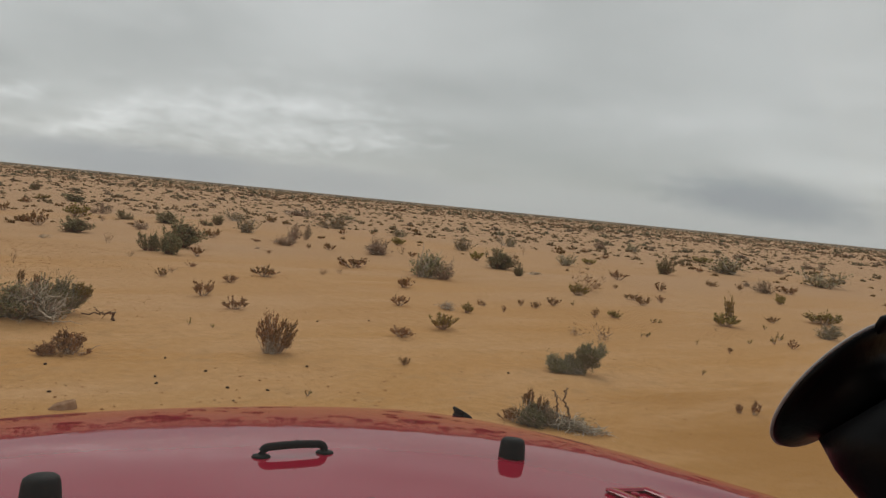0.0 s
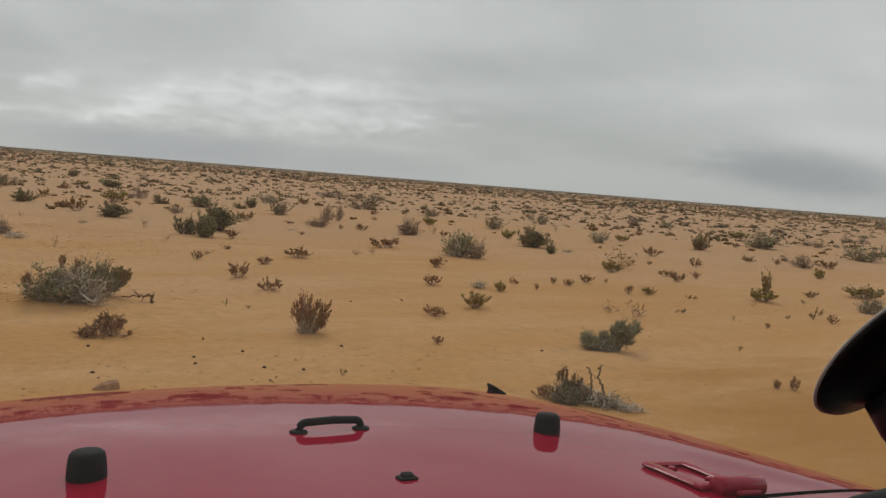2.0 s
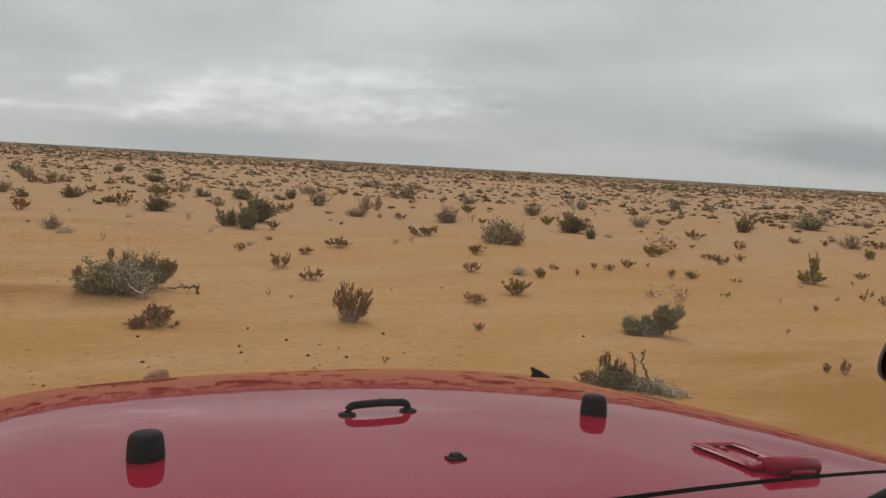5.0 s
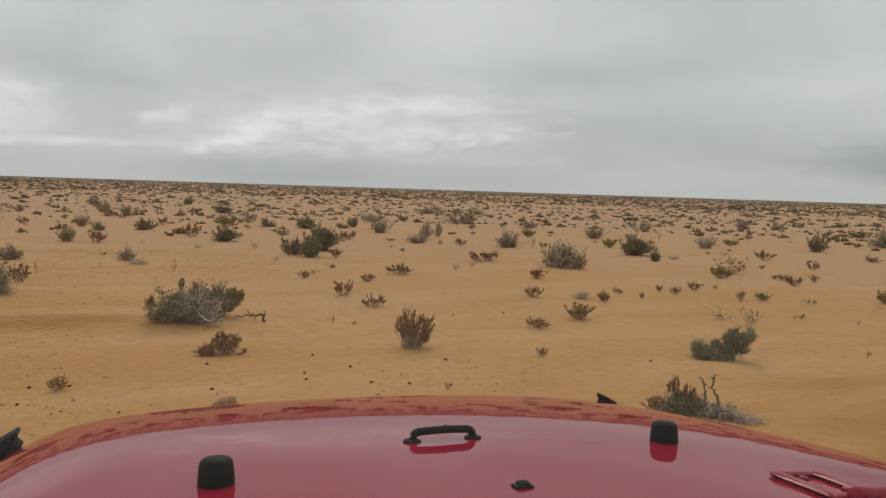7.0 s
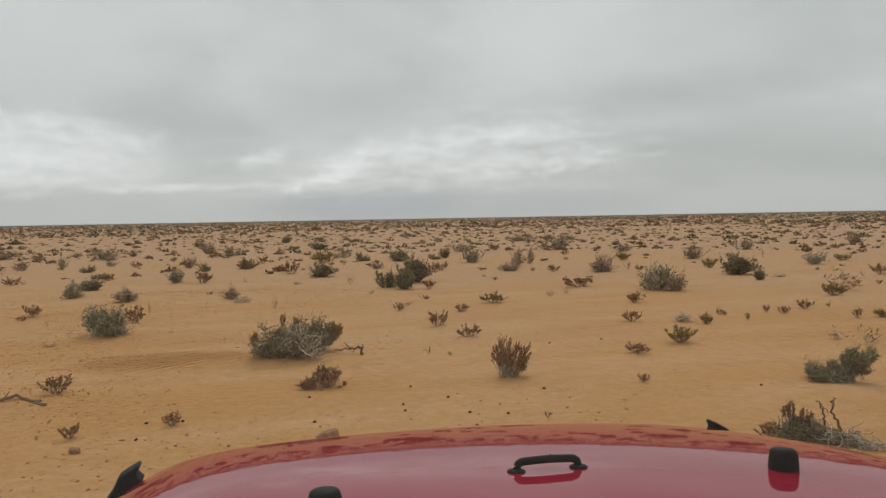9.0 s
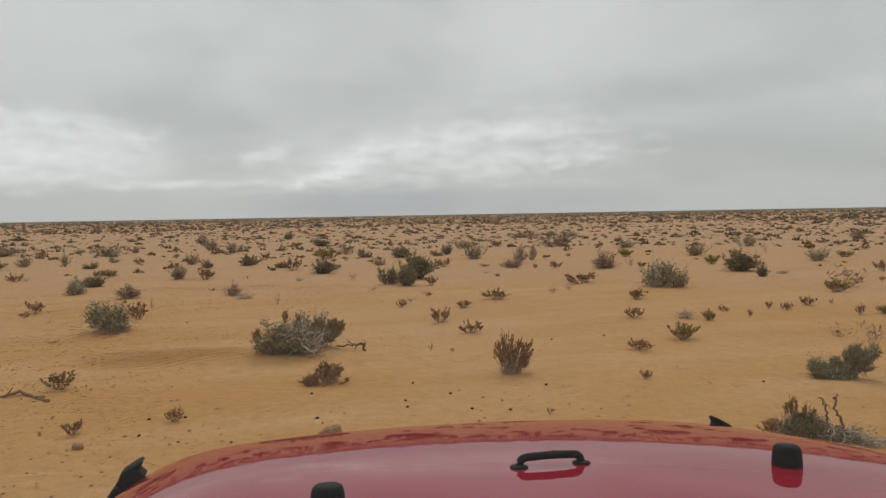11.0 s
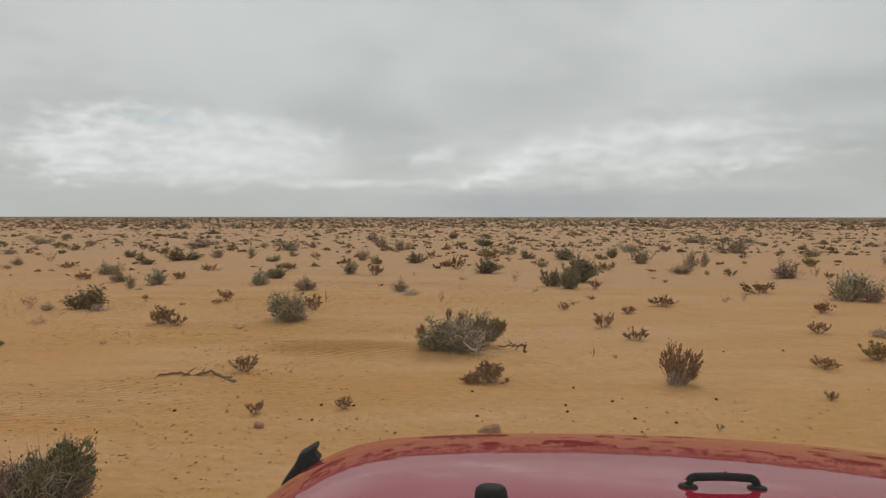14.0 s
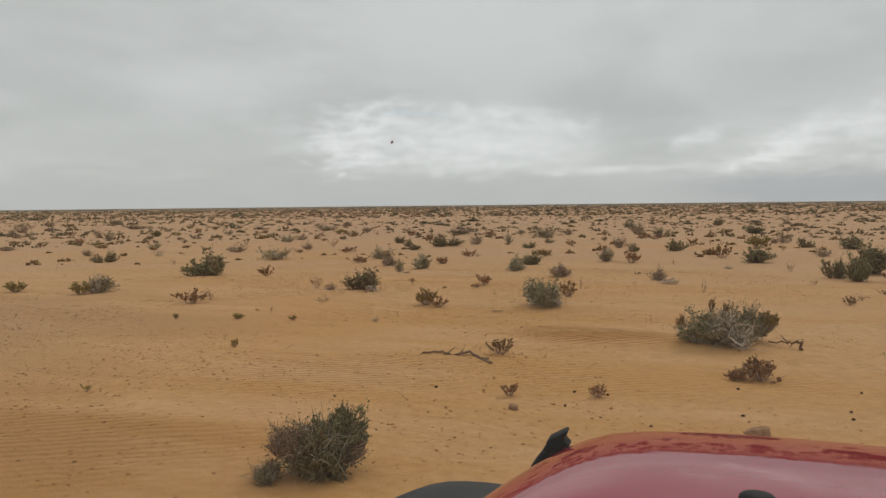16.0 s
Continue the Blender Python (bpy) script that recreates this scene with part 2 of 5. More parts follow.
def sand_material():
    s = Mat("desert_sand", 0.95)
    s.set("Specular IOR Level", 0.12)
    broad = s.noise(0.17, 4, 0.55, stretch=(0.7, 1.2, 1))
    swath = s.noise(0.55, 5, 0.6, stretch=(0.35, 1.5, 1), warp=0.4)
    mid = s.noise(1.7, 6, 0.62, stretch=(0.5, 1.5, 1))
    grain = s.noise(160, 3, 0.7)
    fine = s.noise(11, 8, 0.72)
    col = s.ramp(broad, (0.36, (0.52, 0.262, 0.092)), (0.50, (0.55, 0.292, 0.122)), (0.64, (0.585, 0.345, 0.186)))
    col = s.mix(s.ramp(swath, (0.47, 0.0), (0.60, 0.85)), col, (0.62, 0.375, 0.215))
    col = s.mix(s.ramp(swath, (0.36, 0.9), (0.47, 0.0)), col, (0.495, 0.238, 0.070))
    col = s.mix(s.ramp(mid, (0.44, 0.0), (0.66, 0.6)), col, (0.49, 0.262, 0.098))
    crust = s.ramp(s.noise(3.4, 9, 0.72), (0.52, 0.0), (0.62, 0.9))
    col = s.mix(s.calc("MULTIPLY", crust, s.ramp(broad, (0.42, 0.05), (0.58, 1.0))), col, (0.40, 0.235, 0.12))
    col = s.mix(0.33, col, s.ramp(fine, (0.36, (0.37, 0.19, 0.070)), (0.48, (0.575, 0.315, 0.128)), (0.66, (0.76, 0.48, 0.25))))
    col = s.mix(0.22, col, s.ramp(grain, (0.3, (0.36, 0.20, 0.07)), (0.7, (0.72, 0.45, 0.21))))
    # the loose orange sand lies about the track; the plain beyond is a pinkish gravel crust
    size = node(s.t, "ShaderNodeVectorMath", operation="LENGTH")
    s.t.links.new(s.where, size.inputs[0])
    out = s.calc("ADD", s.calc("MULTIPLY", size.outputs["Value"], 0.01), s.calc("MULTIPLY", s.calc("SUBTRACT", s.noise(0.06, 5, 0.6, stretch=(0.5, 1.3, 1)), 0.5), 0.9))
    col = s.mix(s.ramp(out, (0.07, 0.0), (0.34, 0.82)), col, s.ramp(fine, (0.36, (0.42, 0.25, 0.145)), (0.66, (0.61, 0.41, 0.268))))
    # greyer brown with distance, from 120 m out to 700 m
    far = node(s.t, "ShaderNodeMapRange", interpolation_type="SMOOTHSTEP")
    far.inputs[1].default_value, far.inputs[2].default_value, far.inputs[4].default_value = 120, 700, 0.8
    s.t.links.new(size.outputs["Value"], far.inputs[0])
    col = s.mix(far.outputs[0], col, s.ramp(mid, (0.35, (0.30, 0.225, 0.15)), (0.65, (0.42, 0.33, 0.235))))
    # a browner crust to the west, and near sand deepened to ochre on either side
    def spot(x, y, wide, deep, edge=0.35):
        mp = node(s.t, "ShaderNodeMapping", )
        mp.vector_type = "TEXTURE"
        mp.inputs["Location"].default_value = (x, y, 0)
        mp.inputs["Scale"].default_value = (wide, deep, 50)
        s.t.links.new(s.where, mp.inputs[0])
        size = node(s.t, "ShaderNodeVectorMath", operation="LENGTH")
        s.t.links.new(mp.outputs[0], size.inputs[0])
        d = s.calc("ADD", size.outputs["Value"], s.calc("MULTIPLY", s.calc("SUBTRACT", swath, 0.5), 1.6))
        return s.ramp(d, (1.0 - edge, 1.0), (1.0, 0.0))
    col = s.mix(s.calc("MULTIPLY", spot(-10.5, 6.5, 5.6, 6.0, 0.5), 0.7), col, (0.44, 0.262, 0.145))
    # these two spots paint the view's edge vignetting into the sand colour
    col = s.mix(s.calc("MULTIPLY", spot(6.2, 2.6, 3.2, 2.4, 0.5), 0.8), col, (0.41, 0.205, 0.062))
    col = s.mix(s.calc("MULTIPLY", spot(-5.2, 3.4, 3.2, 1.7, 0.5), 0.75), col, (0.42, 0.215, 0.080))
    col = s.mix(s.calc("MULTIPLY", spot(-1.4, 8.6, 1.5, 0.65, 0.6), 0.75), col, (0.50, 0.235, 0.072))
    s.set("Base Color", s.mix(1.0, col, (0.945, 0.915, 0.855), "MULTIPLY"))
    # wind ripples, in patches only
    wave = node(s.t, "ShaderNodeTexWave")
    wave.inputs["Scale"].default_value = 3.4
    wave.inputs["Distortion"].default_value = 5.0
    wave.inputs["Detail"].default_value = 2.0
    wave.inputs["Detail Scale"].default_value = 0.6
    mp = node(s.t, "ShaderNodeMapping")
    mp.inputs["Rotation"].default_value = (0, 0, radians(62))
    s.t.links.new(s.where, mp.inputs[0])
    s.t.links.new(mp.outputs[0], wave.inputs["Vector"])
    rippled = s.calc("MAXIMUM", s.calc("MULTIPLY", spot(-1.4, 8.7, 1.25, 0.65), 2.4), s.calc("MULTIPLY", spot(-4.4, 3.9, 1.9, 1.0, 0.6), 0.9))
    rippled = s.calc("MAXIMUM", s.calc("MULTIPLY", spot(-3.7, 6.3, 1.6, 1.0, 0.6), 0.8), rippled)
    rippled = s.calc("MAXIMUM", s.calc("MULTIPLY", s.ramp(swath, (0.34, 1.0), (0.43, 0.0)), 0.4), rippled)
    n1 = s.bump(s.calc("MULTIPLY", wave.outputs["Fac"], rippled), 0.8, 0.022)
    n2 = s.bump(s.noise(2.6, 9, 0.70), 0.7, 0.05, n1)
    s.bump(grain, 0.35, 0.002, n2)
    return s.m


def plant_material(name, dark, mid, light, other=None, rough=0.8, relief=0.3):
    """Leaf or bark colour that differs from leaf to leaf, from plant to plant and over the plain."""
    s = Mat(name, rough)
    s.set("Specular IOR Level", 0.15)
    col = s.ramp(s.island(), (0.0, dark), (0.5, mid), (1.0, light))
    if other:
        turned = s.mix(s.ramp(s.island(), (0.0, 0.2), (1.0, 1.0)), tuple(0.5 * c for c in other), other)
        col = s.mix(s.ramp(s.each(), (0.25, 0.0), (0.9, 0.85)), col, turned)
        col = s.mix(s.ramp(s.noise(3.0, 3, 0.6), (0.48, 0.0), (0.66, 0.55)), col, turned)
    col = s.mix(s.ramp(s.noise(0.7, 3), (0.35, 0.0), (0.7, 0.4)), col, dark)
    s.set("Base Color", col)
    s.bump(s.noise(70, 3, own=False), relief, 0.004)
    return s.m


def paint_material():
    s = Mat("red_car_paint", 0.42)
    dust = s.ramp(s.noise(2.2, 5, 0.6), (0.35, 0.05), (0.75, 0.30))
    s.set("Base Color", s.mix(dust, (0.305, 0.004, 0.026), (0.35, 0.032, 0.052)))
    s.set("Coat Weight", 0.85).set("Coat IOR", 1.38)
    s.set("Coat Roughness", s.ramp(s.noise(3.5, 4), (0.3, 0.012), (0.8, 0.045)))
    s.set("Specular IOR Level", 0.0)
    # orange peel in the clear coat
    broad = s.bump(s.noise(9, 2, 0.4), 0.02, 0.004)
    wobble = s.bump(s.noise(30, 3, 0.5), 1.0, 0.00013, broad)
    s.t.links.new(wobble, s.p.inputs["Coat Normal"])
    return s.m


def rubber_material(name, base, rough, gloss=0.14):
    s = Mat(name, rough)
    s.set("Specular IOR Level", gloss)
    s.set("Base Color", s.mix(s.ramp(s.noise(14, 5, 0.6), (0.4, 0.0), (0.8, 0.5)), base, tuple(c * 1.8 + 0.005 for c in base)))
    s.bump(s.noise(260, 3), 0.35, 0.0008)
    return s.m


def stone_material(name, a, b):
    s = Mat(name, 0.95)
    s.set("Specular IOR Level", 0.1)
    s.set("Base Color", s.mix(s.ramp(s.noise(24, 6, 0.65), (0.35, 0.0), (0.7, 1.0)), a, b))
    s.bump(s.noise(60, 6, 0.7), 0.6, 0.006)
    return s.m


def glass_material():
    s = Mat("windscreen_glass", 0.02)
    mixer = node(s.t, "ShaderNodeMixShader")
    mixer.inputs[0].default_value = 0.02
    clear = node(s.t, "ShaderNodeBsdfTransparent")
    gloss = node(s.t, "ShaderNodeBsdfGlossy")
    gloss.inputs["Roughness"].default_value = 0.02
    film = node(s.t, "ShaderNodeMixShader")
    s.t.links.new(s.ramp(s.noise(9, 5, 0.6, own=True), (0.35, 0.006), (0.75, 0.014)), film.inputs[0])
    dust = node(s.t, "ShaderNodeBsdfTranslucent")
    dust.inputs["Color"].default_value = (0.85, 0.80, 0.72, 1)
    s.t.links.new(clear.outputs[0], mixer.inputs[1])
    s.t.links.new(gloss.outputs[0], mixer.inputs[2])
    s.t.links.new(mixer.outputs[0], film.inputs[1])
    s.t.links.new(dust.outputs[0], film.inputs[2])
    s.t.links.new(film.outputs[0], s.t.nodes["Material Output"].inputs[0])
    return s.m


SAND = sand_material()
GREY_LEAF = plant_material("grey_green_leaf", (0.16, 0.140, 0.066), (0.31, 0.272, 0.138), (0.50, 0.445, 0.26), (0.35, 0.24, 0.13))
DARK_LEAF = plant_material("dark_green_leaf", (0.115, 0.106, 0.046), (0.235, 0.206, 0.100), (0.38, 0.335, 0.18), (0.28, 0.21, 0.105))
DRY_LEAF = plant_material("dry_brown_leaf", (0.16, 0.10, 0.066), (0.32, 0.215, 0.145), (0.49, 0.355, 0.25), (0.30, 0.235, 0.14))
GREEN_LEAF = plant_material("olive_leaf", (0.14, 0.112, 0.022), (0.31, 0.240, 0.058), (0.47, 0.375, 0.12), (0.36, 0.215, 0.07))
BROWN_LEAF = plant_material("red_brown_leaf", (0.165, 0.072, 0.030), (0.325, 0.152, 0.064), (0.48, 0.255, 0.12), (0.31, 0.18, 0.065))
BARK = plant_material("grey_bark", (0.26, 0.20, 0.14), (0.48, 0.39, 0.295), (0.70, 0.60, 0.48), None, 0.85, 0.6)
BROWN_BARK = plant_material("brown_bark", (0.27, 0.17, 0.11), (0.47, 0.335, 0.23), (0.64, 0.50, 0.375), None, 0.85, 0.6)
TWIG = plant_material("greenish_twig", (0.13, 0.105, 0.06), (0.28, 0.235, 0.145), (0.56, 0.49, 0.36), None, 0.85, 0.6)
DEAD_WOOD = plant_material("dark_dead_wood", (0.12, 0.066, 0.036), (0.22, 0.13, 0.076), (0.36, 0.24, 0.15), None, 0.85, 0.6)
FAR_SCRUB = plant_material("far_scrub_leaf", (0.17, 0.122, 0.072), (0.28, 0.205, 0.125), (0.40, 0.305, 0.195), (0.22, 0.19, 0.105))
BROWN_SCRUB = plant_material("brown_scrub_leaf", (0.17, 0.095, 0.050), (0.29, 0.172, 0.092), (0.42, 0.27, 0.155), (0.25, 0.185, 0.09))
# leaves past 380 m: distance haze put into the colour as a paler grey
HAZED_SCRUB = plant_material("hazed_scrub_leaf", (0.15, 0.135, 0.11), (0.23, 0.205, 0.165), (0.33, 0.295, 0.24))
PAINT = paint_material()
RUBBER = rubber_material("black_rubber", (0.009, 0.009, 0.009), 0.62)
PLASTIC = rubber_material("dark_grey_plastic", (0.055, 0.058, 0.058), 0.55, 0.5)
MOUNT = rubber_material("mount_black", (0.006, 0.006, 0.007), 0.35)
RIM = rubber_material("grey_rim", (0.42, 0.41, 0.43), 0.4, 0.5)
CLOTH = rubber_material("black_roof_cloth", (0.015, 0.015, 0.016), 0.9)
STONE = stone_material("brown_stone", (0.26, 0.135, 0.075), (0.42, 0.25, 0.15))
GRAVEL = stone_material("sandy_gravel", (0.27, 0.118, 0.043), (0.46, 0.238, 0.098))
LITTER = stone_material("plant_litter", (0.12, 0.062, 0.030), (0.22, 0.12, 0.06))
DARK_STONE = stone_material("dark_pellet", (0.040, 0.022, 0.012), (0.085, 0.048, 0.027))
STEEL = Mat("dull_steel", 0.35, 1.0).set("Base Color", (0.35, 0.35, 0.36)).m
GLASS = glass_material()

# ---------------------------------------------------------------- ground


DRIFTS = [(-0.99, 8.44, 1.1, 0.45, 0.055), (-2.60, 7.17, 0.9, 0.4, 0.06), (0.07, 8.37, 0.7, 0.4, 0.03), (4.59, 5.28, 0.7, 0.35, 0.03), (10.43, 13.66, 1.6, 0.6, 0.06), (-9.81, 13.22, 1.6, 0.7, 0.07), (-5.64, 12.10, 1.2, 0.6, 0.05), (-2.28, 11.15, 1.2, 0.5, 0.05)]


def ground_height(x, y):
    """Low swells and drifts of sand; level on the whole."""
    r = math.hypot(x - EYE_X, y)
    h = 0.035 * noise.noise(Vector((x * 0.35, y * 0.42, 1.3)))
    h += 0.014 * noise.noise(Vector((x * 1.5, y * 1.7, 7.7)))
    for cx, cy, wide, deep, high in DRIFTS:
        u, v = (x - cx) / wide, (y - cy) / deep
        d = u * u + (v * (0.7 if v > 0 else 1.5)) ** 2
        if d < 6:
            h += high * math.exp(-d)
    far = min(max((r - 14) / 60, 0), 1)
    h += far * 0.06 * noise.noise(Vector((x * 0.055, y * 0.05, 4.1)))
    return h


def build_ground():
    radii = [0.0]
    r = 0.8
    while r < 4600:
        radii.append(r)
        r *= 1.0155 if r < 90 else 1.04
    ways = [a * 0.5 for a in range(-130, 131)] + [65 + 230 * k / 50 for k in range(1, 50)]
    n = len(ways)
    verts, faces = [(EYE_X, 0.0, ground_height(EYE_X, 0))], []
    for r in radii[1:]:
        for w in ways:
            x, y = EYE_X + r * math.sin(radians(w)), r * math.cos(radians(w))
            verts.append((x, y, ground_height(x, y)))
    for i in range(n):
        faces.append((0, 1 + (i + 1) % n, 1 + i))
    for k in range(len(radii) - 2):
        a, b = 1 + k * n, 1 + (k + 1) * n
        for i in range(n):
            j = (i + 1) % n
            faces.append((a + i, a + j, b + j, b + i))
    me = bpy.data.meshes.new("ground")
    me.from_pydata(verts, [], faces)
    me.polygons.foreach_set("use_smooth", [True] * len(faces))
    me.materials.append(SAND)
    ob = new("ground", me)
    return tagged(ob, "ochre desert sand plain with faint wind ripples", "sand", kind="structure")


build_ground()

# ---------------------------------------------------------------- mesh helpers


def mesh_of(name, bm, material, smooth=True):
    bmesh.ops.recalc_face_normals(bm, faces=bm.faces[:])
    me = bpy.data.meshes.new(name)
    bm.to_mesh(me)
    bm.free()
    if smooth:
        me.polygons.foreach_set("use_smooth", [True] * len(me.polygons))
    me.materials.append(material)
    return me


def part(name, bm, material, parent, label="", smooth=True):
    ob = new(name, mesh_of(name, bm, material, smooth))
    ob.parent = parent
    if label:
        tagged(ob, label)
    return ob


def tube(bm, points, radii, sides=8, caps=True):
    """A tube along points."""
    pts = [Vector(p) for p in points]
    if isinstance(radii, (int, float)):
        radii = [radii] * len(pts)
    rings = []
    for i, p in enumerate(pts):
        way = (pts[min(i + 1, len(pts) - 1)] - pts[max(i - 1, 0)]).normalized()
        side = way.cross(Vector((0.31, 0.17, 0.93)))
        if side.length < 0.05:
            side = way.cross(Vector((1, 0, 0)))
        side.normalize()
        other = way.cross(side)
        rings.append([bm.verts.new(p + radii[i] * (math.cos(a) * side + math.sin(a) * other))
                      for a in [2 * math.pi * k / sides for k in range(sides)]])
    for a, b in zip(rings, rings[1:]):
        for k in range(sides):
            bm.faces.new((a[k], a[(k + 1) % sides], b[(k + 1) % sides], b[k]))
    if caps:
        bm.faces.new(rings[0][::-1])
        bm.faces.new(rings[-1])
    return rings


def lathe(bm, profile, m=Matrix(), sides=28):
    """A turned body about z from (radius, z) pairs, set by the matrix m."""
    rings = []
    for r, z in profile:
        rings.append([bm.verts.new(m @ Vector((r * math.cos(2 * math.pi * k / sides), r * math.sin(2 * math.pi * k / sides), z)))
                      for k in range(sides)])
    for a, b in zip(rings, rings[1:]):
        for k in range(sides):
            bm.faces.new((a[k], a[(k + 1) % sides], b[(k + 1) % sides], b[k]))
    bm.faces.new(rings[0][::-1])
    bm.faces.new(rings[-1])


def block(bm, size, m=Matrix(), bevel=0.004, segments=2):
    made = bmesh.ops.create_cube(bm, size=1, matrix=m @ Matrix.Diagonal((*size, 1)))
    edges = list({e for v in made["verts"] for e in v.link_edges})
    if bevel:
        bmesh.ops.bevel(bm, geom=edges, offset=bevel, segments=segments, affect="EDGES", profile=0.5)


# ---------------------------------------------------------------- the car
SLOPE = [(0.50, 3.6), (0.62, 4.56), (0.89, 5.66), (1.19, 8.48), (1.50, 11.7), (1.62, 24.2), (1.71, 45), (1.77, 78)]


def between(table, v):
    for (a, p), (b, q) in zip(table, table[1:]):
        if v <= b:
            return p + (q - p) * max(0.0, (v - a) / (b - a))
    return table[-1][1]


def hood_line():
    """Height of the hood's middle line, by the slope along it."""
    line, y, z = [], 0.40, 0.0
    while y < 1.771:
        line.append((y, z))
        y += 0.005
        z -= 0.005 * math.tan(radians(between(SLOPE, y - 0.0025)))
    shift = 1.20 - between(line, 0.89)
    return [(y, z + shift) for y, z in line]


HOOD_LINE = hood_line()


def hood_half(y):
    """Half the hood's width, with rounded front corners."""
    k = min(max((y - 1.431) / 0.344, 0.0), 1.0)
    return 0.763 - 0.1135 * (y - 0.6) - 0.249 * (1 - math.sqrt(1 - 0.999 * k * k))


def hood_z(x, y):
    """Height of the hood: crowned, steep at the sides, the car leaning a little to its right."""
    u = min(abs(x) / hood_half(y), 1.0)
    return between(HOOD_LINE, y) - 0.041 * x - 0.030 * u ** 2 - 0.007 * u ** 4 - 0.0394 * u ** 12.5


def hood_tilt(x, y):
    """The pose of a thing that stands on the hood."""
    dx = (hood_z(x + 0.01, y) - hood_z(x - 0.01, y)) / 0.02
    dy = (hood_z(x, y + 0.01) - hood_z(x, y - 0.01)) / 0.02
    n = Vector((-dx, -dy, 1)).normalized()
    turn = Vector((0, 0, 1)).rotation_difference(n).to_matrix().to_4x4()
    return Matrix.Translation((x, y, hood_z(x, y))) @ turn


def sheet(bm, rows):
    grid = [[bm.verts.new(p) for p in row] for row in rows]
    for a, b in zip(grid, grid[1:]):
        for k in range(len(a) - 1):
            bm.faces.new((a[k], a[k + 1], b[k + 1], b[k]))


def hood_panel(y0, y1, steps):
    bm = bmesh.new()
    us = [math.sin(radians(-90 + 180 * k / 96)) for k in range(97)]
    rows = []
    for i in range(steps + 1):
        y = y0 + (y1 - y0) * i / steps
        w = hood_half(y)
        row = [(u * w, y, hood_z(u * w, y)) for u in us]
        row = [(-w - 0.002, y, row[0][2] - 0.05)] + row + [(w + 0.002, y, row[-1][2] - 0.05)]
        rows.append(row)
    sheet(bm, rows)
    return bm


car = tagged(new("car"), "red off-road car with a glossy clean hood, standing on sand", "car")
hood = part("hood", hood_panel(0.570, 1.77, 120), PAINT, car, "glossy red painted hood")
bm = hood_panel(0.42, 0.558, 12)
part("cowl", bm, PAINT, car, "red cowl panel behind the hood")
# black sheet added under the hood gap, standing in for the shade there
bm = bmesh.new()
sheet(bm, [[(x / 20 * 0.72, y, hood_z(x / 20 * 0.72, 0.565) - 0.024 * (y - 0.5) / 0.13 + 0.002) for x in range(-20, 21)] for y in (0.50, 0.53, 0.60, 0.63)])
part("cowl_seal", bm, RUBBER, car, "black strip standing in for shade in the gap behind the hood")


def bumper_stop(x, y):
    m = hood_tilt(x, y)
    bm = bmesh.new()
    lathe(bm, [(0.0208, -0.004), (0.0211, 0.003), (0.0207, 0.011), (0.0195, 0.0225), (0.0180, 0.0275), (0.0145, 0.0302), (0.007, 0.0313), (0.002, 0.0315)], m)
    part("hood_bumper", bm, RUBBER, car, "black rubber bumper on the hood")


bumper_stop(-0.374, 0.866)
bumper_stop(0.293, 0.899)


def grab_loop():
    m = hood_tilt(-0.0443, 0.977)
    bm = bmesh.new()
    a, top = 0.0472, 0.0136
    pts = [(-a, 0, 0.0), (-a, 0, 0.005), (-a + 0.0006, 0, 0.0078), (-a + 0.0022, 0, 0.0104), (-a + 0.0050, 0, 0.0124), (-a + 0.0090, 0, top)]
    pts += [(x * 0.01, 0, top + 0.0012 - 0.0001 * x * x) for x in (-3, -2, -1, 0, 1, 2, 3)]
    pts += [(-p[0], 0, p[2]) for p in pts[5::-1]]
    tube(bm, [m @ Vector(p) for p in pts], 0.0058, 16)
    ob = part("hood_loop", bm, RUBBER, car, "black metal loop bolted on the hood")
    for s in (-1, 1):
        bm = bmesh.new()
        lathe(bm, [(0.0130, -0.003), (0.0132, 0.0012), (0.0115, 0.0030), (0.005, 0.0045)], m @ Matrix.Translation((s * (a + 0.001), 0, 0)), 20)
        part("foot", bm, RUBBER, ob)
    bm = bmesh.new()
    lathe(bm, [(0.0016, 0.014), (0.0016, 0.0212), (0.0012, 0.0222)], m @ Matrix.Translation((0.004, 0, 0)), 8)
    part("pin", bm, RUBBER, ob)


grab_loop()


def washer_jet(x, y):
    m = hood_tilt(x, y)
    bm = bmesh.new()
    block(bm, (0.0235, 0.016, 0.0035), m @ Matrix.Translation((0.001, 0, 0.0012)), 0.0015)
    block(bm, (0.016, 0.012, 0.007), m @ Matrix.Translation((0.002, 0.001, 0.0028)) @ pose(0, 0, 0, 14, 0, 0), 0.003)
    part("washer_jet", bm, RUBBER, car, "black washer nozzle")


washer_jet(-0.0437, 0.735)


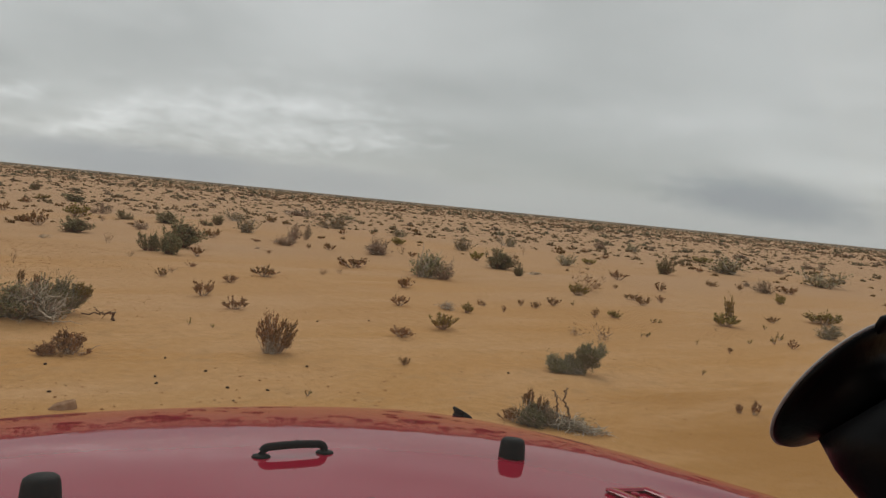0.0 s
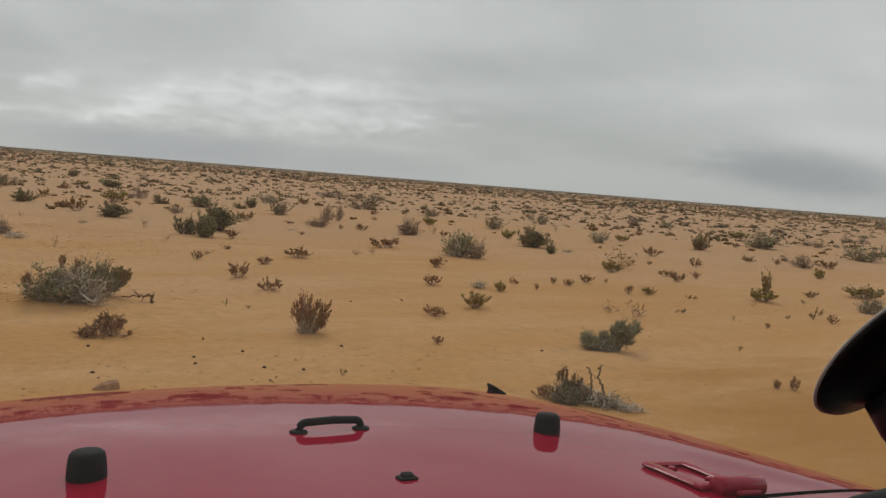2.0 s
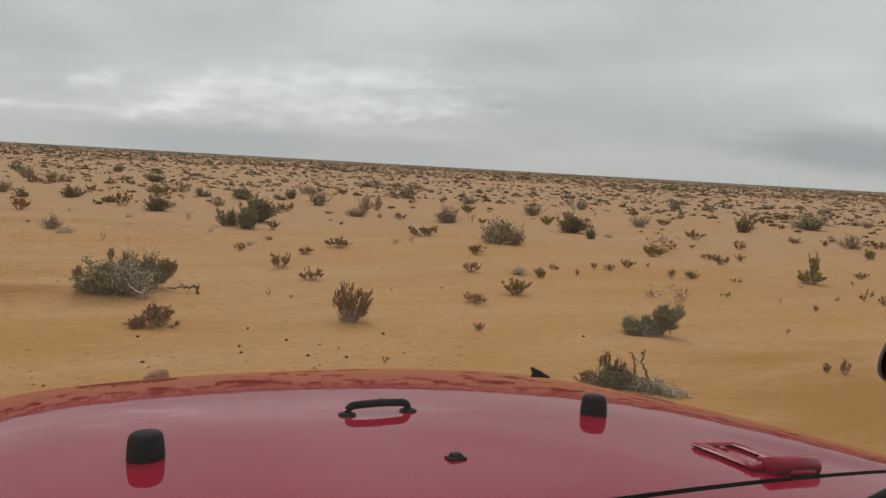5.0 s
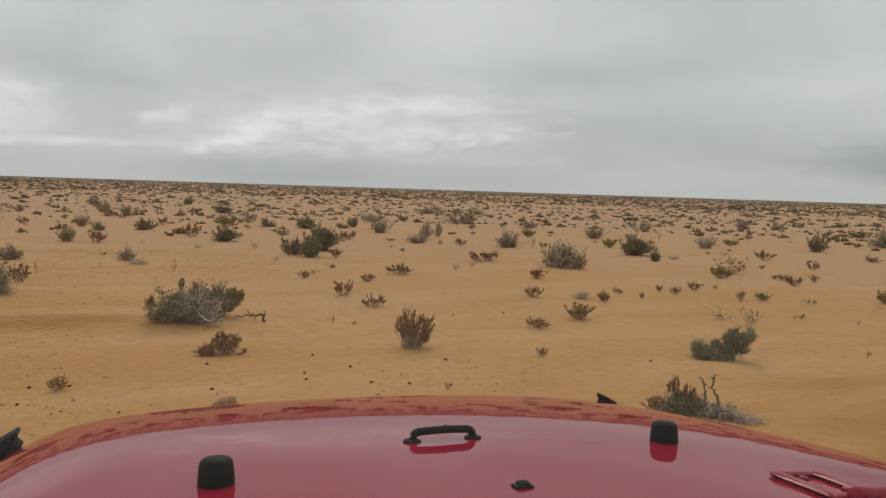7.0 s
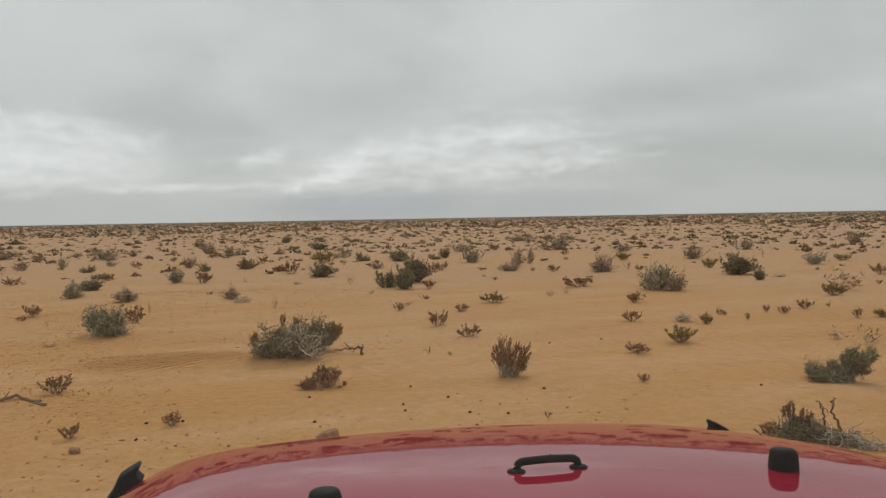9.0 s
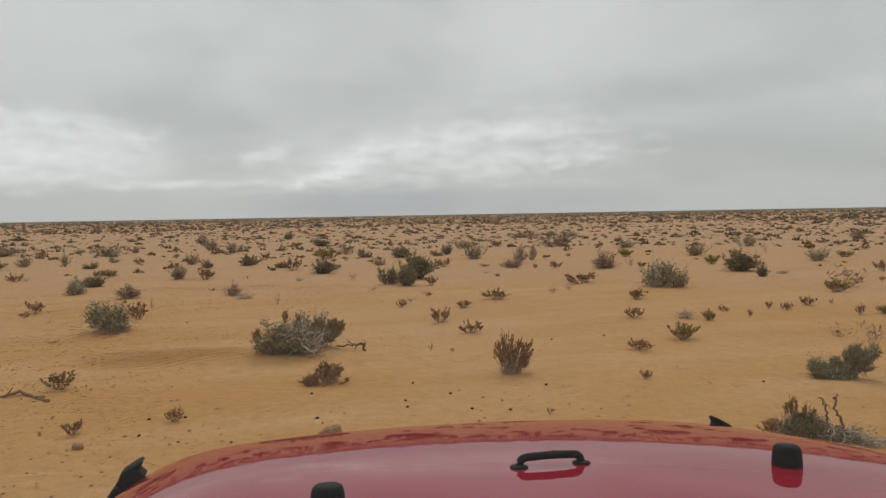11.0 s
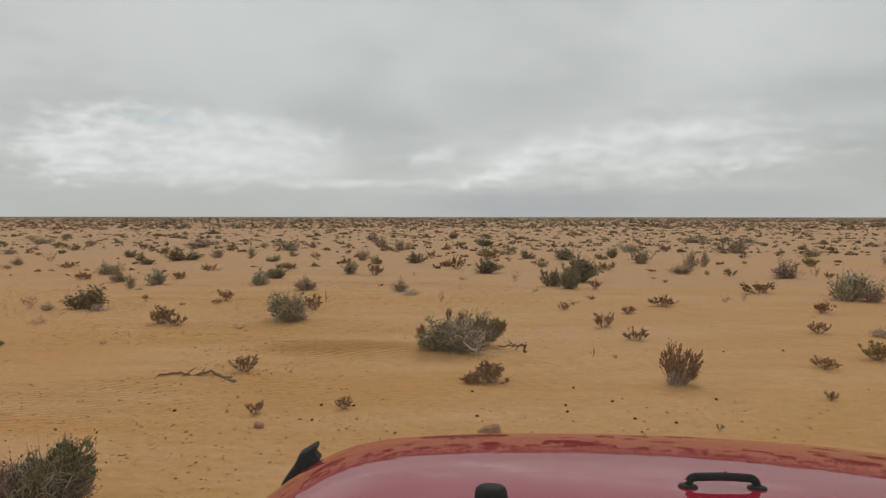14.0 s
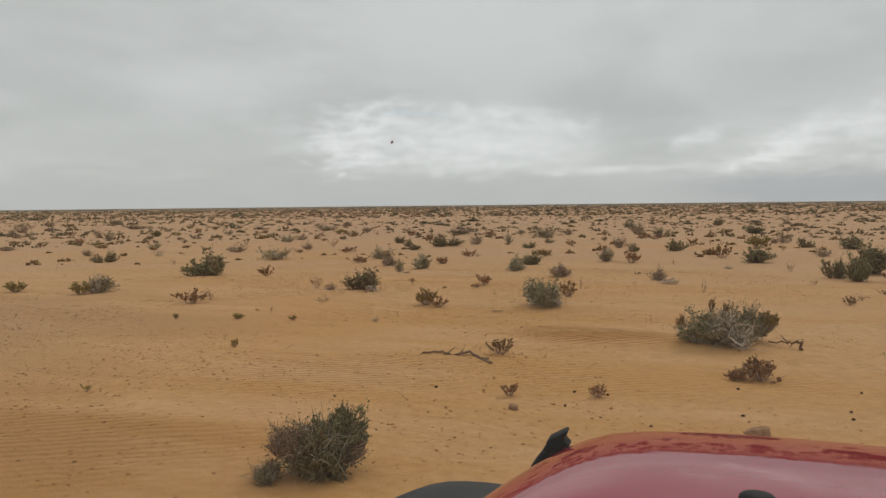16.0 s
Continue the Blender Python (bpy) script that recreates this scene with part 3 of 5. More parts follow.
def hood_hinge(x, y, s):
    """A painted strap hinge: an open bracket on the hood and a barrel at its rear edge."""
    m = hood_tilt(x, y) @ pose(0, 0, 0, 0, 0, s * -4) @ Matrix.Diagonal((0.74, 0.92, 0.72, 1))
    bm = bmesh.new()
    for dx, wid in ((-0.096 * s, 0.022), (-0.012 * s, 0.014)):
        block(bm, (wid, 0.104, 0.011), m @ Matrix.Translation((dx, 0.052, 0.005)), 0.004)
    block(bm, (0.104, 0.012, 0.009), m @ Matrix.Translation((-0.055 * s, 0.103, 0.004)), 0.004)
    block(bm, (0.112, 0.020, 0.012), m @ Matrix.Translation((-0.050 * s, -0.002, 0.005)), 0.004)
    ob = part("hood_hinge", bm, PAINT, car, "red painted hood hinge")
    bm = bmesh.new()
    tube(bm, [m @ Vector((dx, -0.020, 0.011)) for dx in (-0.084 * s, -0.081 * s, -0.050 * s, -0.048 * s, -0.045 * s, 0.018 * s, 0.021 * s)], [0.0115, 0.0130, 0.0130, 0.0126, 0.0130, 0.0130, 0.0112], 20)
    block(bm, (0.060, 0.030, 0.012), m @ Matrix.Translation((-0.024 * s, -0.022, 0.004)), 0.004)
    part("barrel", bm, PAINT, ob)
    for dx, dy in ((-0.060 * s, 0.082), (-0.032 * s, 0.03)):
        bm = bmesh.new()
        lathe(bm, [(0.0075, 0.0), (0.0075, 0.005), (0.0055, 0.0075), (0.002, 0.008)], m @ Matrix.Translation((dx, dy, 0.0)), 12)
        part("bolt", bm, PAINT, ob)


hood_hinge(0.376, 0.600, 1)
hood_hinge(-0.445, 0.599, -1)


def hood_latch(x, y, z, s):
    """A rubber catch: a base on the wing, a strap and a horned top over the hood's edge at (x, y, z)."""
    def profile(outline, thick):
        """A rounded slab with the outline across the car."""
        bm = bmesh.new()
        mid_u, mid_v = sum(u for u, v in outline) / len(outline), sum(v for u, v in outline) / len(outline)
        rings = []
        for dy, k in ((-thick, 0.80), (-thick * 0.9, 0.93), (-thick * 0.68, 1.0), (thick * 0.68, 1.0), (thick * 0.9, 0.93), (thick, 0.80)):
            rings.append([bm.verts.new((x + s * (mid_u + (u - mid_u) * k), y + dy, z + mid_v + (v - mid_v) * k)) for u, v in outline])
        n = len(outline)
        for a, b in zip(rings, rings[1:]):
            for k in range(n):
                bm.faces.new((a[k], a[(k + 1) % n], b[(k + 1) % n], b[k]))
        bm.faces.new(rings[0][::-1])
        bm.faces.new(rings[-1])
        return bm

    bm = bmesh.new()
    block(bm, (0.030, 0.056, 0.07), pose(x + s * 0.066, y, z - 0.110, 0, s * -12, 0), 0.008)
    ob = part("hood_latch", bm, RUBBER, car, "black rubber hood latch")
    part("strap", profile([(0.014, -0.014), (0.044, -0.008), (0.050, -0.013), (0.062, -0.029), (0.073, -0.046), (0.078, -0.085), (0.058, -0.085), (0.056, -0.052), (0.038, -0.032)], 0.018), RUBBER, ob)
    part("hook", profile([(0.011, -0.014), (-0.004, 0.000), (-0.007, 0.006), (-0.003, 0.010), (0.003, 0.017), (0.002, 0.026), (-0.003, 0.032), (0.001, 0.036), (0.010, 0.031), (0.024, 0.023), (0.034, 0.017), (0.039, 0.010), (0.040, 0.003), (0.046, -0.005), (0.030, -0.018)], 0.022), RUBBER, ob)


hood_latch(-0.663, 1.500, 1.064, -1)
hood_latch(0.614, 1.530, 1.024, 1)


def wheel_flare(s):
    """The broad, flat-topped plastic fender over a front wheel."""
    bm = bmesh.new()
    line = [(0.78, 0.60), (0.84, 0.78), (0.90, 0.90), (0.97, 0.958), (1.06, 0.972), (1.20, 0.974), (1.34, 0.970), (1.46, 0.962), (1.56, 0.940), (1.64, 0.895), (1.70, 0.83), (1.73, 0.74)]
    rows = []
    for y, z in line:
        row = []
        for k in range(13):
            u = k / 12
            drop = 0.03 * max(0, (u - 0.72) / 0.28) ** 2
            back = 0.11 * max(0, (u - 0.45) / 0.55) ** 2 * min(max((y - 1.1) / 0.4, 0), 1)
            row.append((s * (0.62 + 0.40 * u), y - back, z - 0.006 - drop - s * 0.03 * u))
        rows.append(row)
    sheet(bm, rows)
    bmesh.ops.solidify(bm, geom=bm.faces[:], thickness=0.012)
    part("fender_flare", bm, PLASTIC, car, "dark grey plastic fender flare")


def road_wheel(x, y):
    bm = bmesh.new()
    lay = Matrix.Translation((x, y, 0.385)) @ pose(0, 0, 0, 0, 90, 0)
    lathe(bm, [(0.22, -0.115), (0.34, -0.122), (0.385, -0.10), (0.395, -0.05), (0.395, 0.05), (0.385, 0.10), (0.34, 0.122), (0.22, 0.115)], lay, 40)
    ob = part("wheel", bm, RUBBER, car, "black road wheel")
    bm = bmesh.new()
    lathe(bm, [(0.215, -0.10), (0.225, -0.117), (0.10, -0.085), (0.10, 0.085), (0.225, 0.117), (0.215, 0.10)], lay, 32)
    part("rim", bm, STEEL, ob)


for side in (-1, 1):
    wheel_flare(side)
    for at in (1.30, -1.40):
        road_wheel(side * 0.80, at)

# a wiper lying at the foot of the screen
bm = bmesh.new()
tube(bm, [(0.30, 0.455, 1.232), (0.42, 0.475, 1.226), (0.56, 0.490, 1.214), (0.66, 0.490, 1.205)], [0.004, 0.010, 0.012, 0.010], 10)
block(bm, (0.05, 0.05, 0.03), pose(0.665, 0.49, 1.200), 0.01)
part("wiper", bm, RUBBER, car, "black windscreen wiper")

# engine bay, tub, screen frame and roof: plain shells that close the car
for s in (-1, 1):
    bm = bmesh.new()
    block(bm, (0.03, 1.00, 0.40), pose(s * 0.62, 0.96, 0.82), 0.01)
    part("wing", bm, PAINT, car)
bm = bmesh.new()
block(bm, (1.22, 0.05, 0.45), pose(0, 1.66, 0.74), 0.015)
part("grille", bm, PAINT, car)
bm = bmesh.new()
block(bm, (1.55, 0.16, 0.16), pose(0, 1.86, 0.60), 0.03)
part("front_bumper", bm, PLASTIC, car)
bm = bmesh.new()
for s in (-1, 1):
    block(bm, (0.05, 2.35, 0.62), pose(s * 0.765, -0.78, 0.86), 0.015)
block(bm, (1.48, 0.05, 0.62), pose(0, -1.93, 0.86), 0.015)
block(bm, (1.48, 3.60, 0.05), pose(0, -0.13, 0.55), 0.015)
part("tub", bm, PAINT, car)
bm = bmesh.new()
block(bm, (1.44, 0.30, 0.10), pose(0, 0.18, 1.09), 0.03)
part("dashboard", bm, PLASTIC, car)
SCREEN = pose(0, 0.222, 1.452, 120, 0, 0)
bm = bmesh.new()
block(bm, (1.45, 0.56, 0.005), SCREEN, 0)
glass = part("windscreen", bm, GLASS, car, "thin clear windscreen glass", smooth=False)
glass.visible_shadow = False
bm = bmesh.new()
for s in (-1, 1):
    block(bm, (0.05, 0.66, 0.045), SCREEN @ Matrix.Translation((s * 0.752, 0, 0)), 0.01)
block(bm, (1.42, 0.06, 0.045), SCREEN @ Matrix.Translation((0, 0.313, 0)), 0.01)
block(bm, (1.42, 0.05, 0.045), SCREEN @ Matrix.Translation((0, -0.307, 0)), 0.01)
part("screen_frame", bm, PAINT, car)
bm = bmesh.new()
block(bm, (1.50, 2.02, 0.05), pose(0, -0.94, 1.765), 0.02)
block(bm, (1.50, 0.04, 0.55), pose(0, -1.93, 1.48), 0.015)
part("roof", bm, CLOTH, car)


for x, y, z, size in ((-0.5107, 0.1576, 1.5638, 0.00032),):
    bm = bmesh.new()
    lathe(bm, [(size * 0.7, 0.0), (size, 0.0002), (size * 0.5, 0.0005)], Matrix.Translation((x, y, z)) @ SCREEN.to_3x3().to_4x4() @ pose(0, 0, 0, 0, 0, 40) @ Matrix.Diagonal((1, 0.7, 1, 1)) @ Matrix.Translation((0, 0, 0.0026)), 10)
    part("dirt_speck", bm, GRAVEL, glass)


def phone_mount():
    """A suction cup on the inside of the windscreen with its arm."""
    thing = tagged(new("phone_mount"), "black plastic suction mount stuck inside the windscreen", "phone mount")
    centre = Vector((-0.0850, 0.1913, 1.5050))
    turn = SCREEN.to_3x3().to_4x4()
    m = Matrix.Translation(centre) @ turn
    bm = bmesh.new()
    lathe(bm, [(0.0403, 0.003), (0.0418, 0.0045), (0.0406, 0.0062), (0.037, 0.0075), (0.030, 0.0095), (0.025, 0.014), (0.022, 0.022), (0.002, 0.024)], m, 48)
    cup = part("suction_cup", bm, MOUNT, thing)
    bm = bmesh.new()
    lathe(bm, [(0.0410, 0.0027), (0.0426, 0.0030), (0.0426, 0.0038), (0.0410, 0.0042)], m, 48)
    part("rim", bm, RIM, cup, "thin grey rubber rim")
    bm = bmesh.new()
    inner = m @ Vector((-0.003, 0.001, 0.020))
    bend = m @ Vector((0.002, -0.006, 0.044))
    down = bend + Vector((0.036, -0.016, -0.030))
    tube(bm, [inner, inner.lerp(bend, 0.6), bend, bend.lerp(down, 0.5), down, down + Vector((0.03, -0.03, -0.05))], [0.026, 0.0285, 0.028, 0.026, 0.024, 0.020], 24)
    part("arm", bm, MOUNT, thing)
    bm = bmesh.new()
    block(bm, (0.016, 0.010, 0.004), m @ pose(0, 0, 0, 0, 0, 12) @ Matrix.Translation((0, 0.0425, 0.005)), 0.0015)
    part("pull_tab", bm, MOUNT, cup)


phone_mount()

# ---------------------------------------------------------------- plants


def leaf_cloud(rng, spots, ways, size, slim=0.3, loose=0.45, cheap=False):
    """Small thick leaves at the spots, pointing along the ways, as arrays: stretched octahedra, or tetrahedra where cheap."""
    n = len(spots)
    spots = np.asarray([tuple(p) for p in spots], float)
    way = np.asarray([tuple(w) for w in ways], float)
    way /= np.linalg.norm(way, axis=1)[:, None] + 1e-9
    way = way + rng.normal(size=(n, 3)) * loose
    way /= np.linalg.norm(way, axis=1)[:, None]
    side = np.cross(way, rng.normal(size=(n, 3)))
    side /= np.linalg.norm(side, axis=1)[:, None]
    other = np.cross(way, side)
    ln = size * rng.uniform(0.6, 1.4, (n, 1))
    wd = ln * slim
    if cheap:
        v = np.stack([spots - way * ln * 0.5, spots + side * wd, spots - side * wd * 0.6 + other * wd * 0.8, spots + way * ln * 0.5], 1)
        f = np.array([(0, 2, 1), (0, 1, 3), (1, 2, 3), (2, 0, 3)])
    else:
        v = np.stack([spots - way * ln * 0.5, spots + side * wd, spots + other * wd * 0.6, spots - side * wd, spots - other * wd * 0.6, spots + way * ln * 0.5], 1)
        f = np.array([(0, 2, 1), (0, 3, 2), (0, 4, 3), (0, 1, 4), (5, 1, 2), (5, 2, 3), (5, 3, 4), (5, 4, 1)])
    k = v.shape[1]
    faces = (f[None] + k * np.arange(n)[:, None, None]).reshape(-1, 3)
    return v.reshape(-1, 3), faces


def stem_mesh(paths, sides=4):
    verts, faces = [], []
    for pts, r0, r1 in paths:
        base = len(verts)
        n = len(pts)
        for i, p in enumerate(pts):
            way = Vector(pts[min(i + 1, n - 1)]) - Vector(pts[max(i - 1, 0)])
            side = way.cross(Vector((0.3, 0.5, 0.81))).normalized()
            other = way.normalized().cross(side)
            r = r0 + (r1 - r0) * i / (n - 1)
            for k in range(sides):
                a = 2 * math.pi * k / sides
                verts.append(Vector(p) + r * (math.cos(a) * side + math.sin(a) * other))
        for i in range(n - 1):
            for k in range(sides):
                j = (k + 1) % sides
                faces.append((base + i * sides + k, base + i * sides + j, base + (i + 1) * sides + j, base + (i + 1) * sides + k))
    return verts, faces


def raw_mesh(name, verts, faces, material):
    me = bpy.data.meshes.new(name)
    me.from_pydata([tuple(v) for v in verts], [], [tuple(int(i) for i in f) for f in faces])
    me.materials.append(material)
    return me


def grow(rng, root, way, length, steps, wander, lift):
    pts = [Vector(root)]
    d = Vector(way).normalized()
    for _ in range(steps):
        d = (d + Vector(rng.normal(size=3)) * wander + Vector((0, 0, lift))).normalized()
        pts.append(pts[-1] + d * length / steps)
    return pts


MOUNDS = {"grey_shrub": (1.0, 0.055, 0.26), "dark_shrub": (1.35, 0.060, 0.30), "brown_shrub": (0.75, 0.052, 0.26)}


def shrub_shape(seed, kind, rich):
    """Stems and leaves of one plant about 1 m wide and 1 m high, to be scaled."""
    rng = np.random.default_rng(seed)
    paths, spots, ways = [], [], []

    def leafy(pts, count, first, spread, last=1.08):
        """Leaves along the outer part of a twig, pointing the way it goes."""
        n = len(pts) - 1
        for _ in range(count):
            k = rng.uniform(first, last) * n
            i = min(int(k), n - 1)
            spots.append(pts[i].lerp(pts[i + 1], k - i) + Vector(rng.normal(size=3)) * spread)
            ways.append(pts[i + 1] - pts[i])

    if kind in MOUNDS:
        full, size, slim = MOUNDS[kind]
        # a few uneven lobes, each a fan of feathery sprigs that rise outwards
        lobes = []
        for k in range(int(rng.integers(4, 7))):
            a, r = rng.uniform(0, 2 * math.pi), rng.uniform(0.05, 0.34)
            lobes.append((r * math.cos(a), r * math.sin(a), rng.uniform(0.14, 0.24), rng.uniform(0.5, 1.0) * (1.05 - 0.8 * r)))
        shoots = []
        sprigs = int((38 + 62 * rich) * (1.15 if kind == "dark_shrub" else 1.0))
        for _ in range(sprigs):
            lx, ly, lr, lh = lobes[int(rng.integers(len(lobes)))]
            a = rng.uniform(0, 2 * math.pi)
            lean = math.sqrt(rng.random())
            tip = Vector((lx + lr * lean * math.cos(a), ly + lr * lean * math.sin(a), lh * (1.0 - 0.55 * lean ** 2) * rng.uniform(0.45, 1.0)))
            root = Vector((lx * 0.25 + rng.normal() * 0.012, ly * 0.25 + rng.normal() * 0.012, -0.03))
            pts = [root]
            for k in range(1, 6):
                w = k / 5
                pts.append(Vector((root.x + (tip.x - root.x) * w ** 0.8, root.y + (tip.y - root.y) * w ** 0.8, root.z + (tip.z - root.z) * w ** 1.1)) + Vector(rng.normal(size=3)) * 0.02)
            paths.append((pts, rng.uniform(0.007, 0.013), 0.003))
            shoots.append(pts)
            if rng.random() < (0.10 if kind == "dark_shrub" else 0.20):
                continue
            leafy(pts, int((5 + 6 * rich) * full), 0.35, 0.020)
            for _ in range(2 + int(2 * rich)):
                i = int(rng.integers(2, 5))
                twig = grow(rng, pts[i], (pts[i + 1] - pts[i]).normalized() + Vector(rng.normal(size=3)) * 0.55 + Vector((0, 0, 0.2)), rng.uniform(0.08, 0.19), 3, 0.22, 0.10)
                if rng.random() < 0.6:
                    paths.append((twig, 0.004, 0.002))
                leafy(twig, int((4 + 5 * rich) * full), 0.15, 0.014)
        # bare bleached wood low down, and a few bare shoots over the crown
        for _ in range(int((5 + 16 * rich) * (1.6 if kind != "dark_shrub" else 0.7))):
            a = rng.uniform(0, 2 * math.pi)
            reach = rng.uniform(0.08, 0.32)
            start = shoots[int(rng.integers(sprigs))][int(rng.integers(1, 4))]
            paths.append((grow(rng, start, (math.cos(a), math.sin(a), rng.uniform(-0.5, 0.4)), reach, 5, 0.34, -0.02), 0.008, 0.0025))
        for _ in range(int(2 + 4 * rich)):
            start = shoots[int(rng.integers(sprigs))][4]
            paths.append((grow(rng, start, (rng.normal() * 0.5, rng.normal() * 0.5, 1), rng.uniform(0.15, 0.32), 4, 0.2, 0.05), 0.005, 0.003))
        size -= 0.012 * min(rich, 1.5)
        loose = 0.5
    elif kind in ("brown_shrublet", "green_shrublet"):
        # a cup of stalks from one root, each with a hand of thick, upright, finger-like leaves
        many = (15 if kind == "brown_shrublet" else 24) * (1.4 if rich < 0.8 else 1.0)
        for _ in range(int(many * (0.7 + 0.5 * rich))):
            a = rng.uniform(0, 2 * math.pi)
            lean = rng.uniform(0.05, 1.0) ** 0.7
            h = rng.uniform(0.5, 1.0) * (1.0 - 0.35 * lean)
            pts = [Vector((0.05 * math.cos(a) + 0.03 * rng.normal(), 0.05 * math.sin(a) + 0.03 * rng.normal(), -0.04))]
            for k in range(1, 6):
                w = k / 5
                r = 0.05 + 0.48 * lean * w ** 0.75
                pts.append(Vector((r * math.cos(a), r * math.sin(a), h * w ** 1.1)) + Vector(rng.normal(size=3)) * 0.018)
            paths.append((pts, rng.uniform(0.012, 0.020), 0.007))
            if rng.random() < (0.12 if kind == "brown_shrublet" else 0.0):
                continue
            leafy(pts, int(4 + 4 * rich), 0.45 if rich < 0.8 else 0.62, 0.022)
            for _ in range(2 + int(1.5 * rich)):
                i = int(rng.integers(2, 5))
                twig = grow(rng, pts[i], (math.cos(a) * 0.4 + rng.normal() * 0.5, math.sin(a) * 0.4 + rng.normal() * 0.5, 1.0), rng.uniform(0.10, 0.24), 3, 0.15, 0.2)
                paths.append((twig, 0.011, 0.006))
                leafy(twig, int(4 + 4 * rich), 0.3, 0.018, 1.15)
        size, slim, loose = (0.155 - 0.072 * min(rich, 1.1)), 0.30, 0.34
    elif kind in ("dead_brush", "tangled_twigs"):
        thick = 0.017 if kind == "dead_brush" else 0.008
        for _ in range(int(50 + 60 * rich)):
            a = rng.uniform(0, 2 * math.pi)
            r = rng.uniform(0, 0.30)
            paths.append((grow(rng, (r * math.cos(a), r * math.sin(a), rng.uniform(0, 0.35)), rng.normal(size=3) * np.array((1, 1, 0.55)) + np.array((0, 0, 0.35)), rng.uniform(0.22, 0.5), 6, 0.36, -0.03), rng.uniform(0.4, 1.0) * thick, 0.2 * thick))
        for _ in range(int(30 * rich + 20)):
            pts = paths[int(rng.integers(len(paths)))][0]
            leafy(pts, 1, 0.8, 0.02)
        size, slim, loose = 0.04, 0.35, 0.8
    elif kind == "twiggy_plant":
        for _ in range(16):
            a = rng.uniform(0, 2 * math.pi)
            pts = grow(rng, (0.14 * rng.normal(), 0.1 * rng.normal(), -0.02), (math.cos(a) * 0.75, math.sin(a) * 0.75, 0.9), rng.uniform(0.5, 1.0), 6, 0.16, 0.02)
            paths.append((pts, 0.008, 0.0035))
            for j in range(3):
                tw = grow(rng, pts[int(rng.integers(2, 6))], (rng.normal(), rng.normal(), 0.8), 0.22, 3, 0.25, 0.1)
                paths.append((tw, 0.006, 0.003))
                if rng.random() < 0.5:
                    leafy(tw, 7, 0.4, 0.018)
        size, slim, loose = 0.06, 0.3, 0.5
    else:
        for _ in range(5):
            a = rng.uniform(0, 2 * math.pi)
            pts = grow(rng, (0, 0, -0.05), (0.7 * math.cos(a), 0.7 * math.sin(a), 0.9), rng.uniform(0.6, 1.05), 4, 0.15, 0.05)
            paths.append((pts, 0.05, 0.025))
            leafy(pts, 9, 0.5, 0.04)
        size, slim, loose = 0.26, 0.25, 0.4
    sv, sf = stem_mesh(paths, 5 if rich > 0.8 else 3)
    lv, lf = leaf_cloud(rng, spots, ways, size, slim, loose, rich < 0.6)
    # to unit width and height
    every = np.concatenate([np.array([tuple(v) for v in sv]), lv])
    lo, hi = np.percentile(every, 0.7, 0), np.percentile(every, 99.3, 0)
    wide = max(hi[0] - lo[0], hi[1] - lo[1])
    mid = (hi + lo) / 2
    fit_to = np.array((1 / wide, 1 / wide, 1 / hi[2]))
    shift = np.array((mid[0], mid[1], 0))
    sv = (np.array([tuple(v) for v in sv]) - shift) * fit_to
    lv = (lv - shift) * fit_to
    return (sv, sf), (lv, lf)


LOOKS = {
    "grey_shrub": (BARK, GREY_LEAF, "grey-green desert shrub with dead grey branches on sand", "shrub", "desert shrubs"),
    "dark_shrub": (DEAD_WOOD, DARK_LEAF, "dense dark green desert shrub on sand", "shrub", "dark shrubs"),
    "brown_shrub": (BROWN_BARK, DRY_LEAF, "dry brown-grey desert shrub on sand", "shrub", "dry shrubs"),
    "brown_shrublet": (BROWN_BARK, BROWN_LEAF, "small upright brown shrublet with dry tips on sand", "shrub", "brown shrublets"),
    "green_shrublet": (BROWN_BARK, GREEN_LEAF, "small olive-green shrublet growing in sand", "shrub", "green shrublets"),
    "tangled_twigs": (TWIG, DARK_LEAF, "tangle of thin greenish twigs on sand", "dead shrub", "dead brush"),
    "dead_brush": (BARK, BROWN_LEAF, "tangle of dead grey twigs lying on sand", "dead shrub", "dead brush"),
    "twiggy_plant": (BROWN_BARK, BROWN_LEAF, "sparse thin brown twigs standing in sand", "shrub", "twiggy plants"),
    "sprout": (BROWN_BARK, GREEN_LEAF, "tiny dry sprout in sand", "plant", "sprouts"),
}
SHAPES = {}
plant_rng = random.Random(11)


def shape(kind, rich, variant):
    key = (kind, rich, variant)
    if key not in SHAPES:
        seed = 100 * sorted(LOOKS).index(kind) + 10 * int(rich * 4) + variant
        (sv, sf), (lv, lf) = shrub_shape(seed, kind, rich)
        SHAPES[key] = (raw_mesh("stems", sv, sf, LOOKS[kind][0]), raw_mesh("foliage", lv, lf, LOOKS[kind][1]))
    return SHAPES[key]


def plant(kind, x, y, wide, high, rich=None):
    """A plant of a kind with its foot at (x, y)."""
    away = math.hypot(x - EYE_X, y)
    if rich is None:
        rich = 1.5 if away < 5 else 1.0 if away < 12 else 0.5 if away < 22 else 0.25
        if wide * 1300 / away < 25:
            rich = min(rich, 0.25)
    stems, leaves = shape(kind, rich, plant_rng.randrange(6))
    thing = new(kind)
    thing.matrix_basis = Matrix.Translation((x, y, ground_height(x, y) - 0.01 * wide)) @ pose(0, 0, 0, plant_rng.uniform(-4, 4), plant_rng.uniform(-4, 4), plant_rng.uniform(0, 360)) @ Matrix.Diagonal((wide, wide, high, 1))
    for name, me in (("stems", stems), ("foliage", leaves)):
        ob = new(name, me)
        ob.parent = thing
    _, _, label, category, group = LOOKS[kind]
    return tagged(thing, label, category, group)


